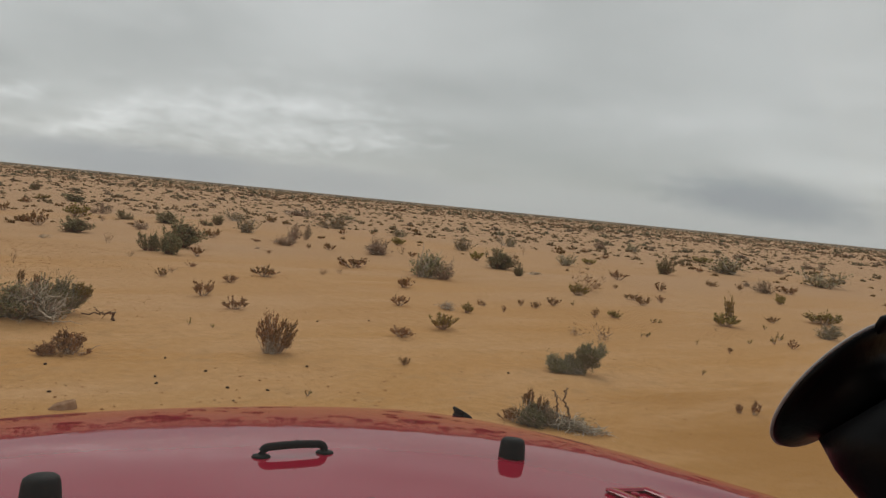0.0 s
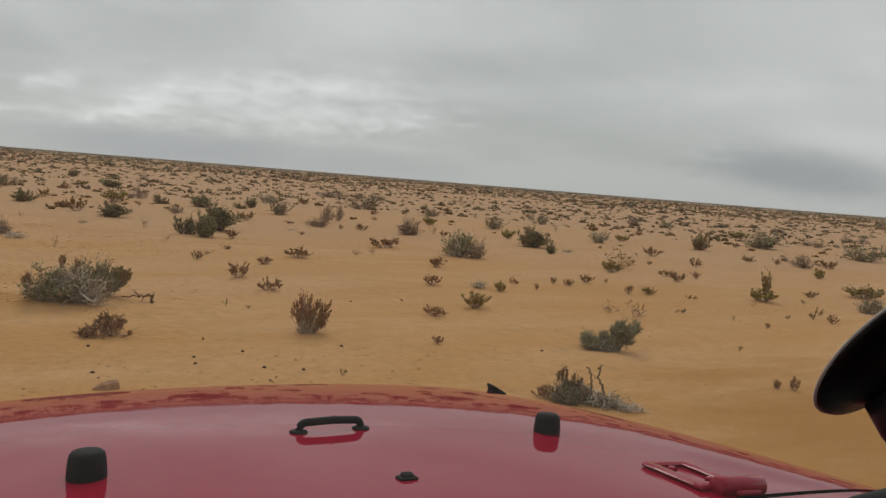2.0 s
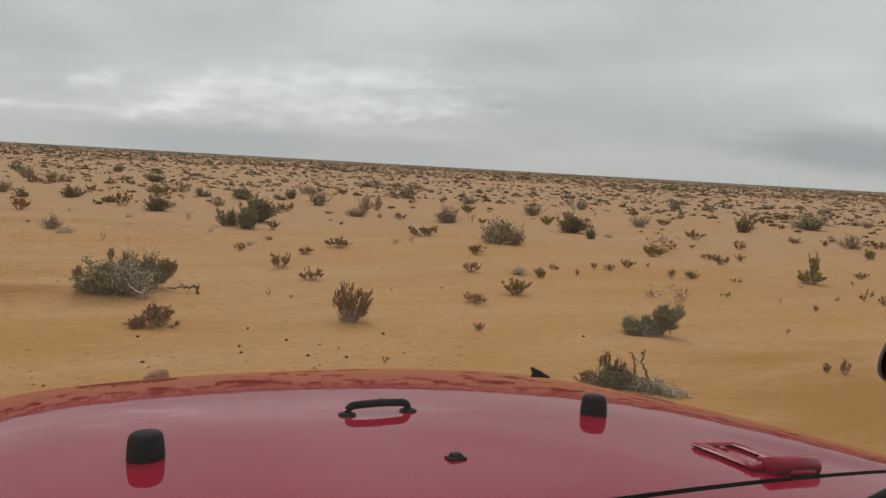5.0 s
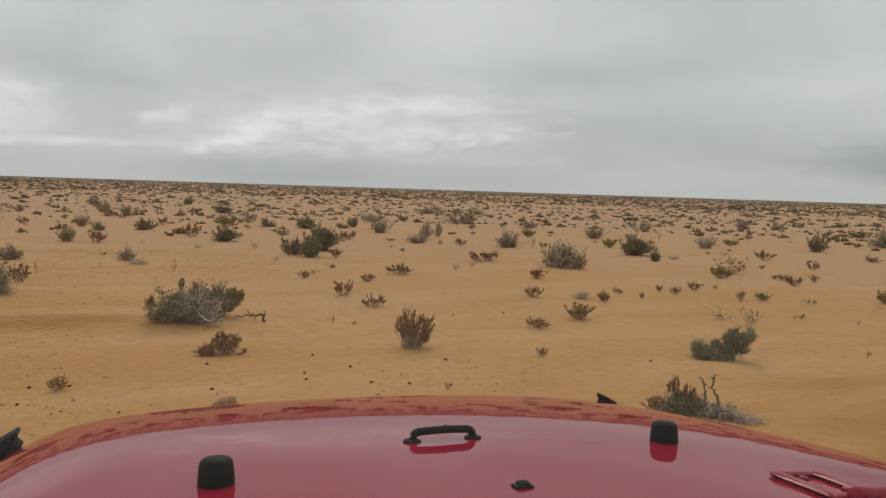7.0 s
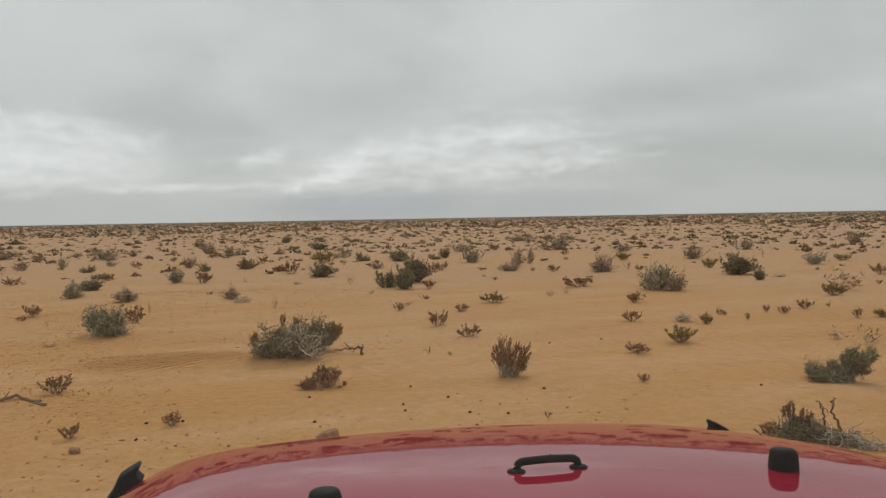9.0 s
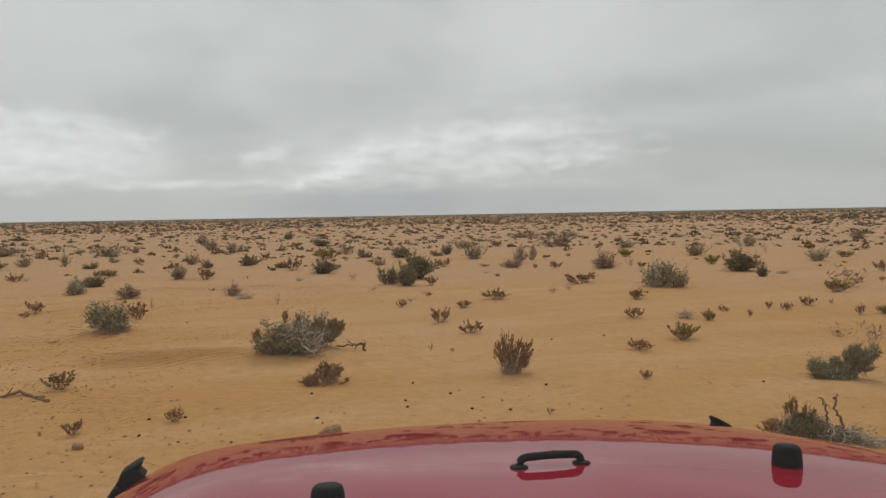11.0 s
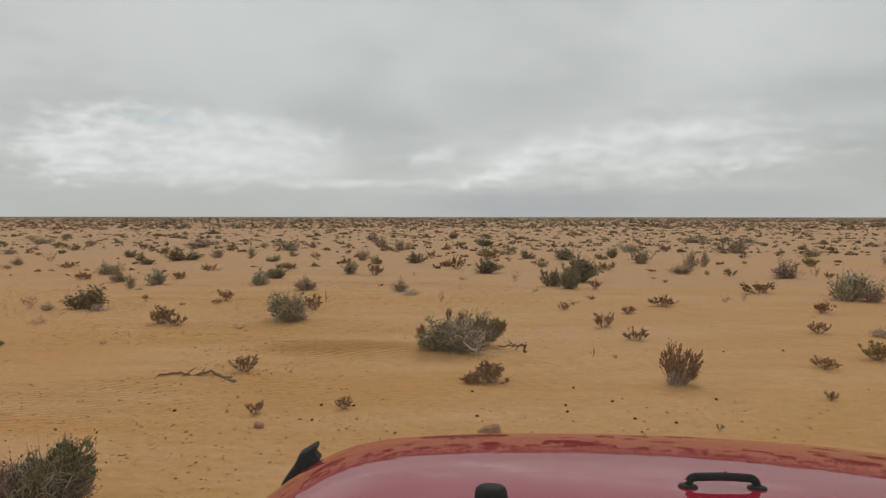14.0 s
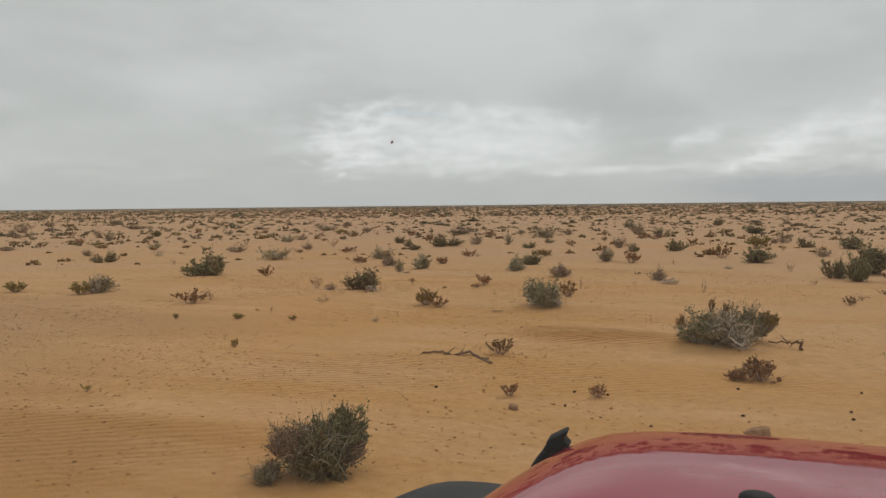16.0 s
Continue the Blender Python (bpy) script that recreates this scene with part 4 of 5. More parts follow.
def grown_shrub(name, x, y, turn, clumps, label, category="shrub"):
    """A shrub of several clumps round its foot at (x, y): each a kind, its place across, along and above the foot, its width, its height, a spin and how far it leans."""
    thing = tagged(new(name), label, category)
    thing.matrix_basis = Matrix.Translation((x, y, ground_height(x, y))) @ pose(0, 0, 0, 0, 0, turn)
    for kind, dx, dy, dz, wide, high, spin, lean, variant in clumps:
        m = Matrix.Translation((dx, dy, dz)) @ pose(0, 0, 0, 0, lean, 0) @ pose(0, 0, 0, 0, 0, spin) @ Matrix.Diagonal((wide, wide, high, 1))
        stems, leaves = shape(kind, 1.5, variant)
        for part_name, me in (("stems", stems), ("foliage", leaves)):
            ob = new(part_name, me)
            ob.parent = thing
            ob.matrix_local = m
    return thing


# the large shrub behind the track: a leafy mound, bleached dead wood in its middle and a leafy arm
grown_shrub("desert_shrub", -0.02, 8.42, 0, [
    ("grey_shrub", -0.12, 0.0, -0.01, 0.50, 0.35, 40, -4, 0),
    ("grey_shrub", 0.12, 0.20, -0.01, 0.52, 0.34, 160, 6, 1),
    ("tangled_twigs", 0.08, -0.08, 0.0, 0.50, 0.36, 20, 4, 0),
    ("dead_brush", 0.08, -0.10, 0.03, 0.50, 0.33, 110, 4, 3),
    ("dead_brush", 0.0, -0.06, 0.08, 0.40, 0.26, 310, -4, 5),
    ("dead_brush", 0.20, -0.08, -0.02, 0.48, 0.28, 200, 4, 1),
    ("grey_shrub", 0.40, 0.34, 0.02, 0.36, 0.30, 80, 12, 2),
    ("green_shrublet", 0.54, 0.30, 0.10, 0.18, 0.20, 10, 14, 0),
    ("brown_shrublet", -0.04, 0.02, 0.33, 0.07, 0.13, 60, 0, 1),
    ("brown_shrublet", 0.10, 0.02, 0.30, 0.06, 0.13, 60, 0, 3),
    ("brown_shrublet", -0.34, 0.0, 0.12, 0.10, 0.16, 60, -12, 2)],
    "large grey-green desert shrub with bleached dead wood amid its leaves")
# the shrub beside the car, wider above than at its foot
grown_shrub("desert_shrub", -2.445, 3.80, 32, [
    ("dark_shrub", 0.02, 0.0, -0.02, 0.34, 0.28, 15, 8, 0),
    ("tangled_twigs", 0.0, -0.04, 0.0, 0.46, 0.33, 70, 0, 2),
    ("tangled_twigs", 0.06, 0.0, 0.03, 0.48, 0.34, 250, 6, 3),
    ("tangled_twigs", 0.10, -0.04, 0.10, 0.38, 0.27, 160, 12, 5),
    ("tangled_twigs", -0.08, 0.0, 0.10, 0.34, 0.22, 30, -10, 0),
    ("brown_shrub", -0.10, 0.0, 0.12, 0.24, 0.19, 200, -12, 2),
    ("dark_shrub", 0.17, 0.02, 0.12, 0.22, 0.25, 290, 18, 4),
    ("brown_shrub", 0.18, -0.02, 0.08, 0.22, 0.20, 100, 24, 1),
    ("tangled_twigs", -0.24, -0.02, -0.01, 0.26, 0.15, 100, -12, 1),
    ("grey_shrub", -0.24, -0.02, -0.01, 0.20, 0.10, 100, -12, 1)],
    "dark shrub of tangled greenish twigs with red-brown tips, beside the car")
# a leaning shrub with a low skirt
grown_shrub("leaning_shrub", 4.76, 5.50, -43, [
    ("grey_shrub", -0.16, 0.0, -0.01, 0.34, 0.16, 60, 4, 2),
    ("grey_shrub", -0.05, 0.02, 0.0, 0.26, 0.21, 10, 22, 1),
    ("tangled_twigs", -0.05, -0.02, -0.02, 0.30, 0.22, 10, 22, 1),
    ("grey_shrub", 0.06, 0.02, 0.10, 0.22, 0.21, 130, 26, 4),
    ("grey_shrub", 0.14, 0.0, 0.19, 0.23, 0.15, 220, 14, 3),
    ("dead_brush", -0.02, -0.05, -0.01, 0.28, 0.12, 30, 10, 4)],
    "leaning grey-green desert shrub with a bare dark stem")
# a brown shrub with dead branches lying beside it, half behind the hood
grown_shrub("brown_desert_shrub", 3.17, 4.23, -40, [
    ("dark_shrub", 0.02, 0.0, -0.01, 0.28, 0.14, 30, 0, 2),
    ("tangled_twigs", 0.0, -0.04, 0.0, 0.36, 0.17, 30, 0, 4),
    ("brown_shrub", 0.04, -0.03, -0.01, 0.34, 0.16, 200, 6, 1),
    ("brown_shrublet", -0.04, 0.02, 0.09, 0.10, 0.15, 80, -4, 2),
    ("brown_shrublet", 0.05, 0.0, 0.08, 0.09, 0.13, 30, 6, 3),
    ("brown_shrublet", -0.17, -0.02, -0.01, 0.16, 0.10, 120, -14, 3)],
    "olive-brown shrub with red-brown clubbed tips on sand")
grown_shrub("fallen_brush", 3.38, 3.98, -42, [
    ("dead_brush", -0.06, 0.0, -0.02, 0.32, 0.15, 0, 0, 1),
    ("tangled_twigs", 0.0, 0.0, -0.02, 0.36, 0.13, 50, 0, 3),
    ("dead_brush", 0.13, -0.02, -0.02, 0.34, 0.08, 90, 6, 5)],
    "tangle of bleached grey dead branches on sand", "dead shrub")
grown_shrub("brown_shrublet", 0.24, 6.93, -6, [
    ("brown_shrublet", -0.11, -0.02, -0.01, 0.25, 0.14, 0, -12, 0),
    ("brown_shrublet", 0.05, 0.02, -0.01, 0.32, 0.20, 140, 18, 4),
    ("twiggy_plant", 0.0, -0.02, -0.02, 0.34, 0.12, 60, 0, 1)],
    "low red-brown shrublet sprawling over sand")
grown_shrub("twiggy_shrublet", 1.98, 6.73, -18, [
    ("dead_brush", 0.0, 0.0, -0.02, 0.18, 0.24, 0, -4, 0),
    ("twiggy_plant", 0.0, -0.02, -0.02, 0.28, 0.30, 130, 4, 2),
    ("twiggy_plant", 0.04, 0.02, -0.02, 0.26, 0.28, 40, 8, 3),
    ("brown_shrublet", -0.03, 0.0, -0.01, 0.24, 0.39, 140, -4, 3),
    ("brown_shrublet", 0.05, 0.03, -0.01, 0.22, 0.34, 60, 16, 1)],
    "upright shrublet of grey-brown stalks with brown tips on sand")
grown_shrub("twiggy_plant", 5.37, 3.94, -53, [
    ("brown_shrublet", -0.06, 0.0, -0.01, 0.06, 0.09, 0, -14, 1),
    ("brown_shrublet", 0.06, 0.02, -0.01, 0.08, 0.13, 140, 6, 2)],
    "two small red-brown stalks in bare sand")

plant("sprout", 1.78, 5.26, 0.06, 0.06)
plant("brown_shrublet", -1.03, 6.01, 0.16, 0.10)
plant("brown_shrublet", -1.74, 5.90, 0.16, 0.10)
plant("sprout", -5.15, 4.97, 0.09, 0.07)
plant("brown_shrublet", 3.12, 6.15, 0.11, 0.08)
plant("brown_shrublet", -2.13, 7.34, 0.29, 0.16)
plant("sprout", 1.78, 8.09, 0.04, 0.05)
plant("sprout", 1.56, 8.24, 0.07, 0.09)
plant("green_shrublet", -5.11, 7.13, 0.09, 0.09)
plant("brown_shrublet", 3.80, 7.45, 0.31, 0.12)
plant("sprout", 6.41, 5.24, 0.05, 0.07)
plant("green_shrublet", 4.61, 7.84, 0.34, 0.19)
plant("brown_shrublet", 2.37, 9.25, 0.28, 0.16)
plant("twiggy_plant", 6.62, 7.07, 0.29, 0.23)
plant("dead_brush", -4.35, 9.34, 0.16, 0.06)
plant("twiggy_plant", 6.51, 7.39, 0.26, 0.16)
plant("green_shrublet", -5.50, 9.15, 0.11, 0.07)
plant("brown_shrublet", 8.10, 6.17, 0.07, 0.08)
plant("brown_shrublet", 2.22, 10.27, 0.29, 0.22)
plant("green_shrublet", -6.28, 9.02, 0.16, 0.08)
plant("sprout", 7.52, 7.19, 0.04, 0.07)
plant("twiggy_plant", -2.91, 10.54, 0.26, 0.07)
plant("sprout", 8.06, 6.68, 0.05, 0.08)
plant("sprout", 7.68, 7.22, 0.09, 0.07)
plant("brown_shrublet", 4.89, 9.51, 0.31, 0.15)
plant("green_shrublet", 5.76, 9.01, 0.20, 0.15)
plant("green_shrublet", -7.12, 8.77, 0.08, 0.08)
plant("dead_brush", 5.58, 9.26, 0.37, 0.14)
plant("dead_brush", -2.11, 10.94, 0.27, 0.17)
plant("grey_shrub", -2.35, 11.02, 0.59, 0.38)
plant("sprout", -6.14, 9.68, 0.05, 0.08)
plant("brown_shrublet", -3.91, 10.81, 0.27, 0.17)
plant("sprout", -6.39, 9.69, 0.05, 0.04)
plant("green_shrublet", -4.16, 11.01, 0.39, 0.26)
plant("brown_shrublet", 6.62, 9.24, 0.08, 0.11)
plant("twiggy_plant", -8.55, 8.42, 0.13, 0.07)
plant("sprout", 9.25, 6.68, 0.06, 0.07)
plant("brown_shrublet", 9.71, 6.29, 0.15, 0.13)
plant("brown_shrublet", 6.64, 9.79, 0.07, 0.06)
plant("sprout", 9.70, 6.60, 0.10, 0.13)
plant("brown_shrublet", 6.60, 9.86, 0.13, 0.10)
plant("twiggy_plant", -5.89, 10.87, 0.37, 0.11)
plant("brown_shrublet", 3.01, 11.69, 0.32, 0.12)
plant("sprout", -9.47, 8.26, 0.08, 0.05)
plant("brown_shrublet", 8.15, 8.80, 0.13, 0.15)
plant("sprout", 8.93, 8.26, 0.12, 0.08)
plant("brown_shrublet", 2.06, 12.25, 0.20, 0.13)
plant("green_shrublet", 8.53, 8.75, 0.22, 0.13)
plant("brown_shrublet", -2.14, 12.44, 0.27, 0.27)
plant("brown_shrublet", 7.61, 9.65, 0.18, 0.12)
plant("sprout", 9.07, 8.24, 0.10, 0.06)
plant("twiggy_plant", 9.62, 7.57, 0.10, 0.06)
plant("sprout", 10.16, 6.81, 0.10, 0.12)
plant("brown_shrublet", 7.47, 9.90, 0.11, 0.12)
plant("brown_shrublet", -7.95, 10.24, 0.53, 0.25)
plant("twiggy_plant", 2.33, 12.79, 0.23, 0.15)
plant("twiggy_plant", -7.95, 10.78, 0.27, 0.23)
plant("brown_shrublet", 8.23, 9.94, 0.24, 0.14)
plant("dead_brush", -5.56, 12.19, 0.36, 0.14)
plant("brown_shrublet", 3.82, 12.54, 0.43, 0.20)
plant("green_shrublet", 10.31, 7.90, 0.44, 0.21)
plant("green_shrublet", 10.44, 7.96, 0.18, 0.49)
plant("twiggy_plant", 0.05, 13.50, 0.11, 0.22)
plant("sprout", 8.71, 9.96, 0.07, 0.08)
plant("twiggy_plant", -2.06, 13.53, 0.07, 0.25)
plant("brown_shrublet", 6.30, 11.85, 0.39, 0.21)
plant("dark_shrub", -5.87, 12.52, 0.77, 0.37)
plant("grey_shrub", 11.48, 6.78, 0.37, 0.25)
plant("brown_shrub", -6.48, 12.35, 0.22, 0.14)
plant("sprout", 11.00, 7.66, 0.07, 0.08)
plant("brown_shrublet", -4.58, 13.32, 0.10, 0.05)
plant("brown_shrublet", -4.04, 13.57, 0.18, 0.09)
plant("brown_shrublet", 2.88, 13.82, 0.24, 0.07)
plant("twiggy_plant", -6.96, 12.75, 0.28, 0.24)
plant("brown_shrublet", -3.98, 13.91, 0.28, 0.21)
plant("twiggy_plant", 5.25, 13.29, 0.21, 0.13)
plant("dead_brush", -0.52, 14.76, 0.43, 0.14)
plant("twiggy_plant", 5.70, 13.50, 0.14, 0.14)
plant("brown_shrublet", 10.61, 10.05, 0.29, 0.16)
plant("brown_shrublet", -5.52, 14.13, 0.13, 0.10)
plant("brown_shrublet", 12.11, 8.25, 0.25, 0.11)
plant("green_shrublet", -10.85, 10.97, 0.36, 0.24)
plant("grey_shrub", -10.65, 11.25, 0.54, 0.32)
plant("twiggy_plant", 2.03, 15.06, 0.17, 0.12)
plant("brown_shrub", -0.74, 15.39, 0.49, 0.28)
plant("green_shrublet", 10.05, 11.29, 0.39, 0.26)
plant("brown_shrublet", 11.10, 10.75, 0.37, 0.14)
plant("grey_shrub", 7.76, 13.49, 0.73, 0.55)
plant("brown_shrub", 8.03, 13.34, 0.51, 0.46)
plant("brown_shrublet", 11.53, 10.43, 0.22, 0.15)
plant("brown_shrub", -2.74, 15.73, 0.51, 0.27)
plant("green_shrublet", 13.45, 8.05, 0.60, 0.25)
plant("green_shrublet", -12.39, 10.98, 0.40, 0.20)
plant("brown_shrublet", 3.45, 15.76, 0.26, 0.20)
plant("dark_shrub", 2.93, 15.92, 0.57, 0.42)
plant("brown_shrublet", 6.58, 14.82, 0.71, 0.25)
plant("twiggy_plant", 10.97, 11.95, 0.69, 0.45)
plant("dark_shrub", 2.62, 16.34, 0.51, 0.38)
plant("sprout", -1.18, 16.70, 0.13, 0.06)
plant("brown_shrublet", -9.18, 14.65, 0.37, 0.22)
plant("dead_brush", -6.36, 16.14, 0.33, 0.07)
plant("grey_shrub", -6.59, 16.27, 0.28, 0.31)
plant("grey_shrub", -3.99, 17.23, 0.56, 0.34)
plant("twiggy_plant", 1.97, 17.56, 0.20, 0.27)
plant("dark_shrub", -10.64, 14.56, 0.83, 0.56)
plant("brown_shrublet", 12.29, 12.47, 0.12, 0.10)
plant("dark_shrub", 10.74, 14.19, 0.35, 0.26)
plant("grey_shrub", -6.37, 17.16, 0.64, 0.37)
plant("dark_shrub", 3.61, 17.74, 0.85, 0.61)
plant("dead_brush", 0.79, 18.43, 0.27, 0.10)
plant("brown_shrublet", 5.60, 17.54, 0.17, 0.09)
plant("brown_shrublet", 13.61, 12.28, 0.30, 0.21)
plant("dead_brush", 11.67, 14.76, 0.46, 0.09)
plant("dark_shrub", -3.94, 18.79, 0.55, 0.31)
plant("green_shrublet", -11.83, 15.45, 0.35, 0.13)
plant("brown_shrub", -7.47, 17.89, 0.46, 0.23)
plant("sprout", -0.43, 19.45, 0.09, 0.12)
plant("dead_brush", 5.64, 18.58, 0.25, 0.07)
plant("brown_shrublet", -6.34, 18.89, 0.57, 0.18)
plant("green_shrublet", 16.17, 10.78, 0.28, 0.24)
plant("dark_shrub", 11.52, 16.01, 0.83, 0.50)
plant("brown_shrublet", -1.49, 19.98, 0.47, 0.31)
plant("brown_shrublet", -8.66, 18.64, 0.63, 0.19)
plant("grey_shrub", -2.16, 20.44, 0.62, 0.36)
plant("brown_shrublet", 14.35, 14.42, 0.52, 0.27)
plant("dark_shrub", 1.62, 20.63, 0.71, 0.38)
plant("brown_shrub", 9.05, 18.50, 1.00, 0.48)
plant("brown_shrublet", 7.94, 19.21, 0.34, 0.21)
plant("brown_shrublet", 7.44, 19.54, 0.13, 0.13)
plant("twiggy_plant", -13.27, 16.82, 0.17, 0.23)
plant("brown_shrublet", 10.11, 18.37, 0.25, 0.15)
plant("brown_shrub", 6.91, 20.07, 0.72, 0.26)
plant("twiggy_plant", 9.99, 18.83, 0.24, 0.36)
plant("brown_shrublet", 6.27, 20.58, 0.31, 0.08)
plant("grey_shrub", -8.60, 20.14, 0.63, 0.35)
plant("brown_shrublet", 5.16, 21.11, 0.44, 0.25)
plant("twiggy_plant", -6.03, 21.49, 0.25, 0.14)
plant("brown_shrub", 17.95, 12.49, 0.78, 0.37)
plant("grey_shrub", -11.65, 19.33, 0.97, 0.36)
plant("brown_shrublet", 17.68, 13.04, 0.24, 0.19)
plant("green_shrublet", -4.12, 22.07, 0.36, 0.19)
plant("brown_shrublet", 0.87, 22.34, 0.53, 0.43)
plant("brown_shrublet", 17.32, 13.67, 0.36, 0.17)
plant("brown_shrublet", -6.36, 21.67, 0.45, 0.21)
plant("green_shrublet", 12.57, 18.65, 0.40, 0.28)
plant("brown_shrub", 7.68, 21.40, 0.73, 0.56)
plant("brown_shrublet", 19.09, 12.47, 0.63, 0.23)
plant("brown_shrub", 3.52, 22.86, 0.63, 0.25)
plant("dark_shrub", -16.25, 17.61, 0.72, 0.33)
plant("grey_shrub", 15.44, 17.93, 0.77, 0.37)
plant("brown_shrub", 8.65, 22.75, 0.43, 0.52)
plant("brown_shrublet", 14.68, 19.42, 0.18, 0.15)
plant("dark_shrub", -1.70, 24.61, 0.59, 0.26)
plant("brown_shrub", 19.81, 14.34, 0.28, 0.17)
plant("dark_shrub", -0.34, 25.01, 0.92, 0.38)
plant("brown_shrublet", -10.99, 23.05, 0.59, 0.17)
plant("grey_shrub", 7.21, 24.26, 0.86, 0.51)
plant("dead_brush", -16.29, 20.06, 0.49, 0.23)
plant("twiggy_plant", 2.83, 25.40, 0.25, 0.20)
plant("brown_shrublet", 9.46, 23.64, 0.18, 0.10)
plant("brown_shrublet", -12.63, 22.64, 0.28, 0.12)
plant("green_shrublet", 11.97, 22.65, 0.52, 0.28)
plant("dark_shrub", 19.18, 17.03, 0.75, 0.60)
plant("dark_shrub", -9.13, 24.58, 0.75, 0.20)
plant("dark_shrub", -5.28, 25.72, 0.46, 0.24)
plant("brown_shrub", -2.22, 26.34, 0.47, 0.44)
plant("brown_shrublet", 10.55, 24.18, 0.19, 0.10)
plant("green_shrublet", 18.00, 19.45, 0.53, 0.20)
plant("brown_shrub", -14.99, 22.53, 0.73, 0.29)
plant("grey_shrub", 14.53, 22.39, 0.82, 0.49)
plant("brown_shrub", -18.89, 19.79, 0.43, 0.23)
plant("twiggy_plant", 16.52, 21.37, 0.13, 0.42)
plant("dark_shrub", 6.33, 26.45, 0.44, 0.23)
plant("dark_shrub", 5.07, 26.77, 1.05, 0.38)
plant("brown_shrub", -13.16, 24.21, 0.48, 0.29)
plant("green_shrublet", 2.30, 27.44, 0.80, 0.40)
plant("dark_shrub", 3.78, 27.36, 0.53, 0.34)
plant("dark_shrub", -8.62, 26.67, 1.25, 0.47)
plant("dark_shrub", -10.04, 26.34, 0.45, 0.30)
plant("brown_shrublet", 0.20, 28.14, 0.40, 0.30)
plant("dark_shrub", 6.94, 27.32, 0.50, 0.39)
plant("brown_shrublet", -4.15, 28.11, 0.36, 0.26)
plant("twiggy_plant", -12.96, 25.97, 0.46, 0.35)
plant("brown_shrub", -7.81, 28.01, 0.51, 0.35)
plant("grey_shrub", -6.66, 28.76, 0.42, 0.36)
plant("grey_shrub", 25.05, 15.02, 1.57, 0.61)
plant("brown_shrublet", 22.69, 18.47, 0.37, 0.18)
plant("brown_shrublet", 11.90, 27.15, 0.43, 0.18)
plant("grey_shrub", -5.17, 29.50, 0.43, 0.23)
plant("brown_shrub", 3.11, 29.80, 0.39, 0.23)
plant("brown_shrub", 3.47, 29.93, 0.63, 0.44)
plant("brown_shrublet", -18.37, 24.32, 0.32, 0.12)
plant("grey_shrub", -19.55, 23.98, 0.49, 0.26)
plant("dark_shrub", -11.28, 28.77, 0.54, 0.28)
plant("grey_shrub", 24.26, 18.44, 1.68, 0.64)
plant("brown_shrublet", -3.16, 31.15, 0.28, 0.17)
plant("twiggy_plant", -17.21, 26.67, 0.25, 0.29)
plant("brown_shrublet", 21.67, 22.44, 0.34, 0.19)
plant("brown_shrublet", -10.43, 30.26, 0.35, 0.34)
plant("grey_shrub", 15.00, 28.24, 0.88, 0.34)
plant("brown_shrub", -24.47, 21.76, 0.57, 0.20)
plant("grey_shrub", 8.96, 32.03, 1.02, 0.46)
plant("brown_shrublet", -1.67, 33.45, 0.54, 0.26)
plant("grey_shrub", -16.76, 29.29, 0.75, 0.36)
plant("brown_shrublet", -15.39, 30.04, 0.30, 0.13)
plant("grey_shrub", 19.97, 26.99, 1.09, 0.57)
plant("brown_shrublet", -1.09, 34.36, 0.68, 0.16)
plant("brown_shrublet", -25.26, 24.16, 0.44, 0.19)
plant("brown_shrublet", 1.17, 34.65, 0.37, 0.21)
plant("brown_shrublet", 23.31, 25.41, 0.31, 0.21)
plant("grey_shrub", 13.49, 31.88, 1.56, 0.66)
plant("brown_shrublet", 10.89, 32.96, 0.50, 0.32)
plant("grey_shrub", -6.15, 34.49, 1.06, 0.56)
plant("green_shrublet", -24.06, 25.90, 0.63, 0.16)
plant("brown_shrublet", -24.68, 25.61, 0.35, 0.32)
plant("brown_shrub", -17.04, 31.13, 0.57, 0.27)
plant("grey_shrub", -0.99, 35.82, 0.86, 0.44)
plant("brown_shrub", 29.58, 19.79, 0.58, 0.41)
plant("brown_shrublet", -9.11, 35.60, 0.66, 0.34)
plant("brown_shrublet", 24.15, 27.34, 0.46, 0.17)
plant("brown_shrublet", -3.66, 36.88, 0.34, 0.23)
plant("brown_shrub", 30.33, 20.76, 0.71, 0.23)
plant("brown_shrub", -5.47, 37.04, 0.60, 0.34)
plant("brown_shrublet", -19.74, 32.13, 0.34, 0.17)
plant("brown_shrublet", -17.43, 33.46, 0.34, 0.14)
plant("brown_shrub", -2.15, 37.77, 1.27, 0.61)
plant("brown_shrublet", -16.05, 34.70, 0.55, 0.17)
plant("green_shrublet", 29.45, 23.74, 1.23, 0.29)
plant("brown_shrublet", -13.38, 36.04, 0.48, 0.32)
plant("brown_shrublet", -23.50, 30.81, 0.35, 0.15)
plant("green_shrublet", -28.85, 26.19, 0.56, 0.15)
plant("grey_shrub", -26.48, 29.34, 0.57, 0.51)
plant("green_shrublet", 1.96, 39.15, 0.77, 0.24)
plant("brown_shrub", -11.10, 37.86, 1.89, 0.45)
plant("dark_shrub", 3.36, 39.34, 1.27, 0.36)
plant("grey_shrub", -8.32, 39.04, 0.70, 0.24)
plant("brown_shrub", -26.02, 31.69, 0.46, 0.19)
plant("brown_shrub", 28.50, 29.86, 1.13, 0.51)
plant("green_shrublet", -18.67, 38.73, 0.62, 0.26)
plant("grey_shrub", -24.07, 35.79, 0.55, 0.36)
plant("brown_shrub", -29.50, 31.94, 0.62, 0.49)
plant("grey_shrub", 31.05, 29.85, 1.04, 0.53)
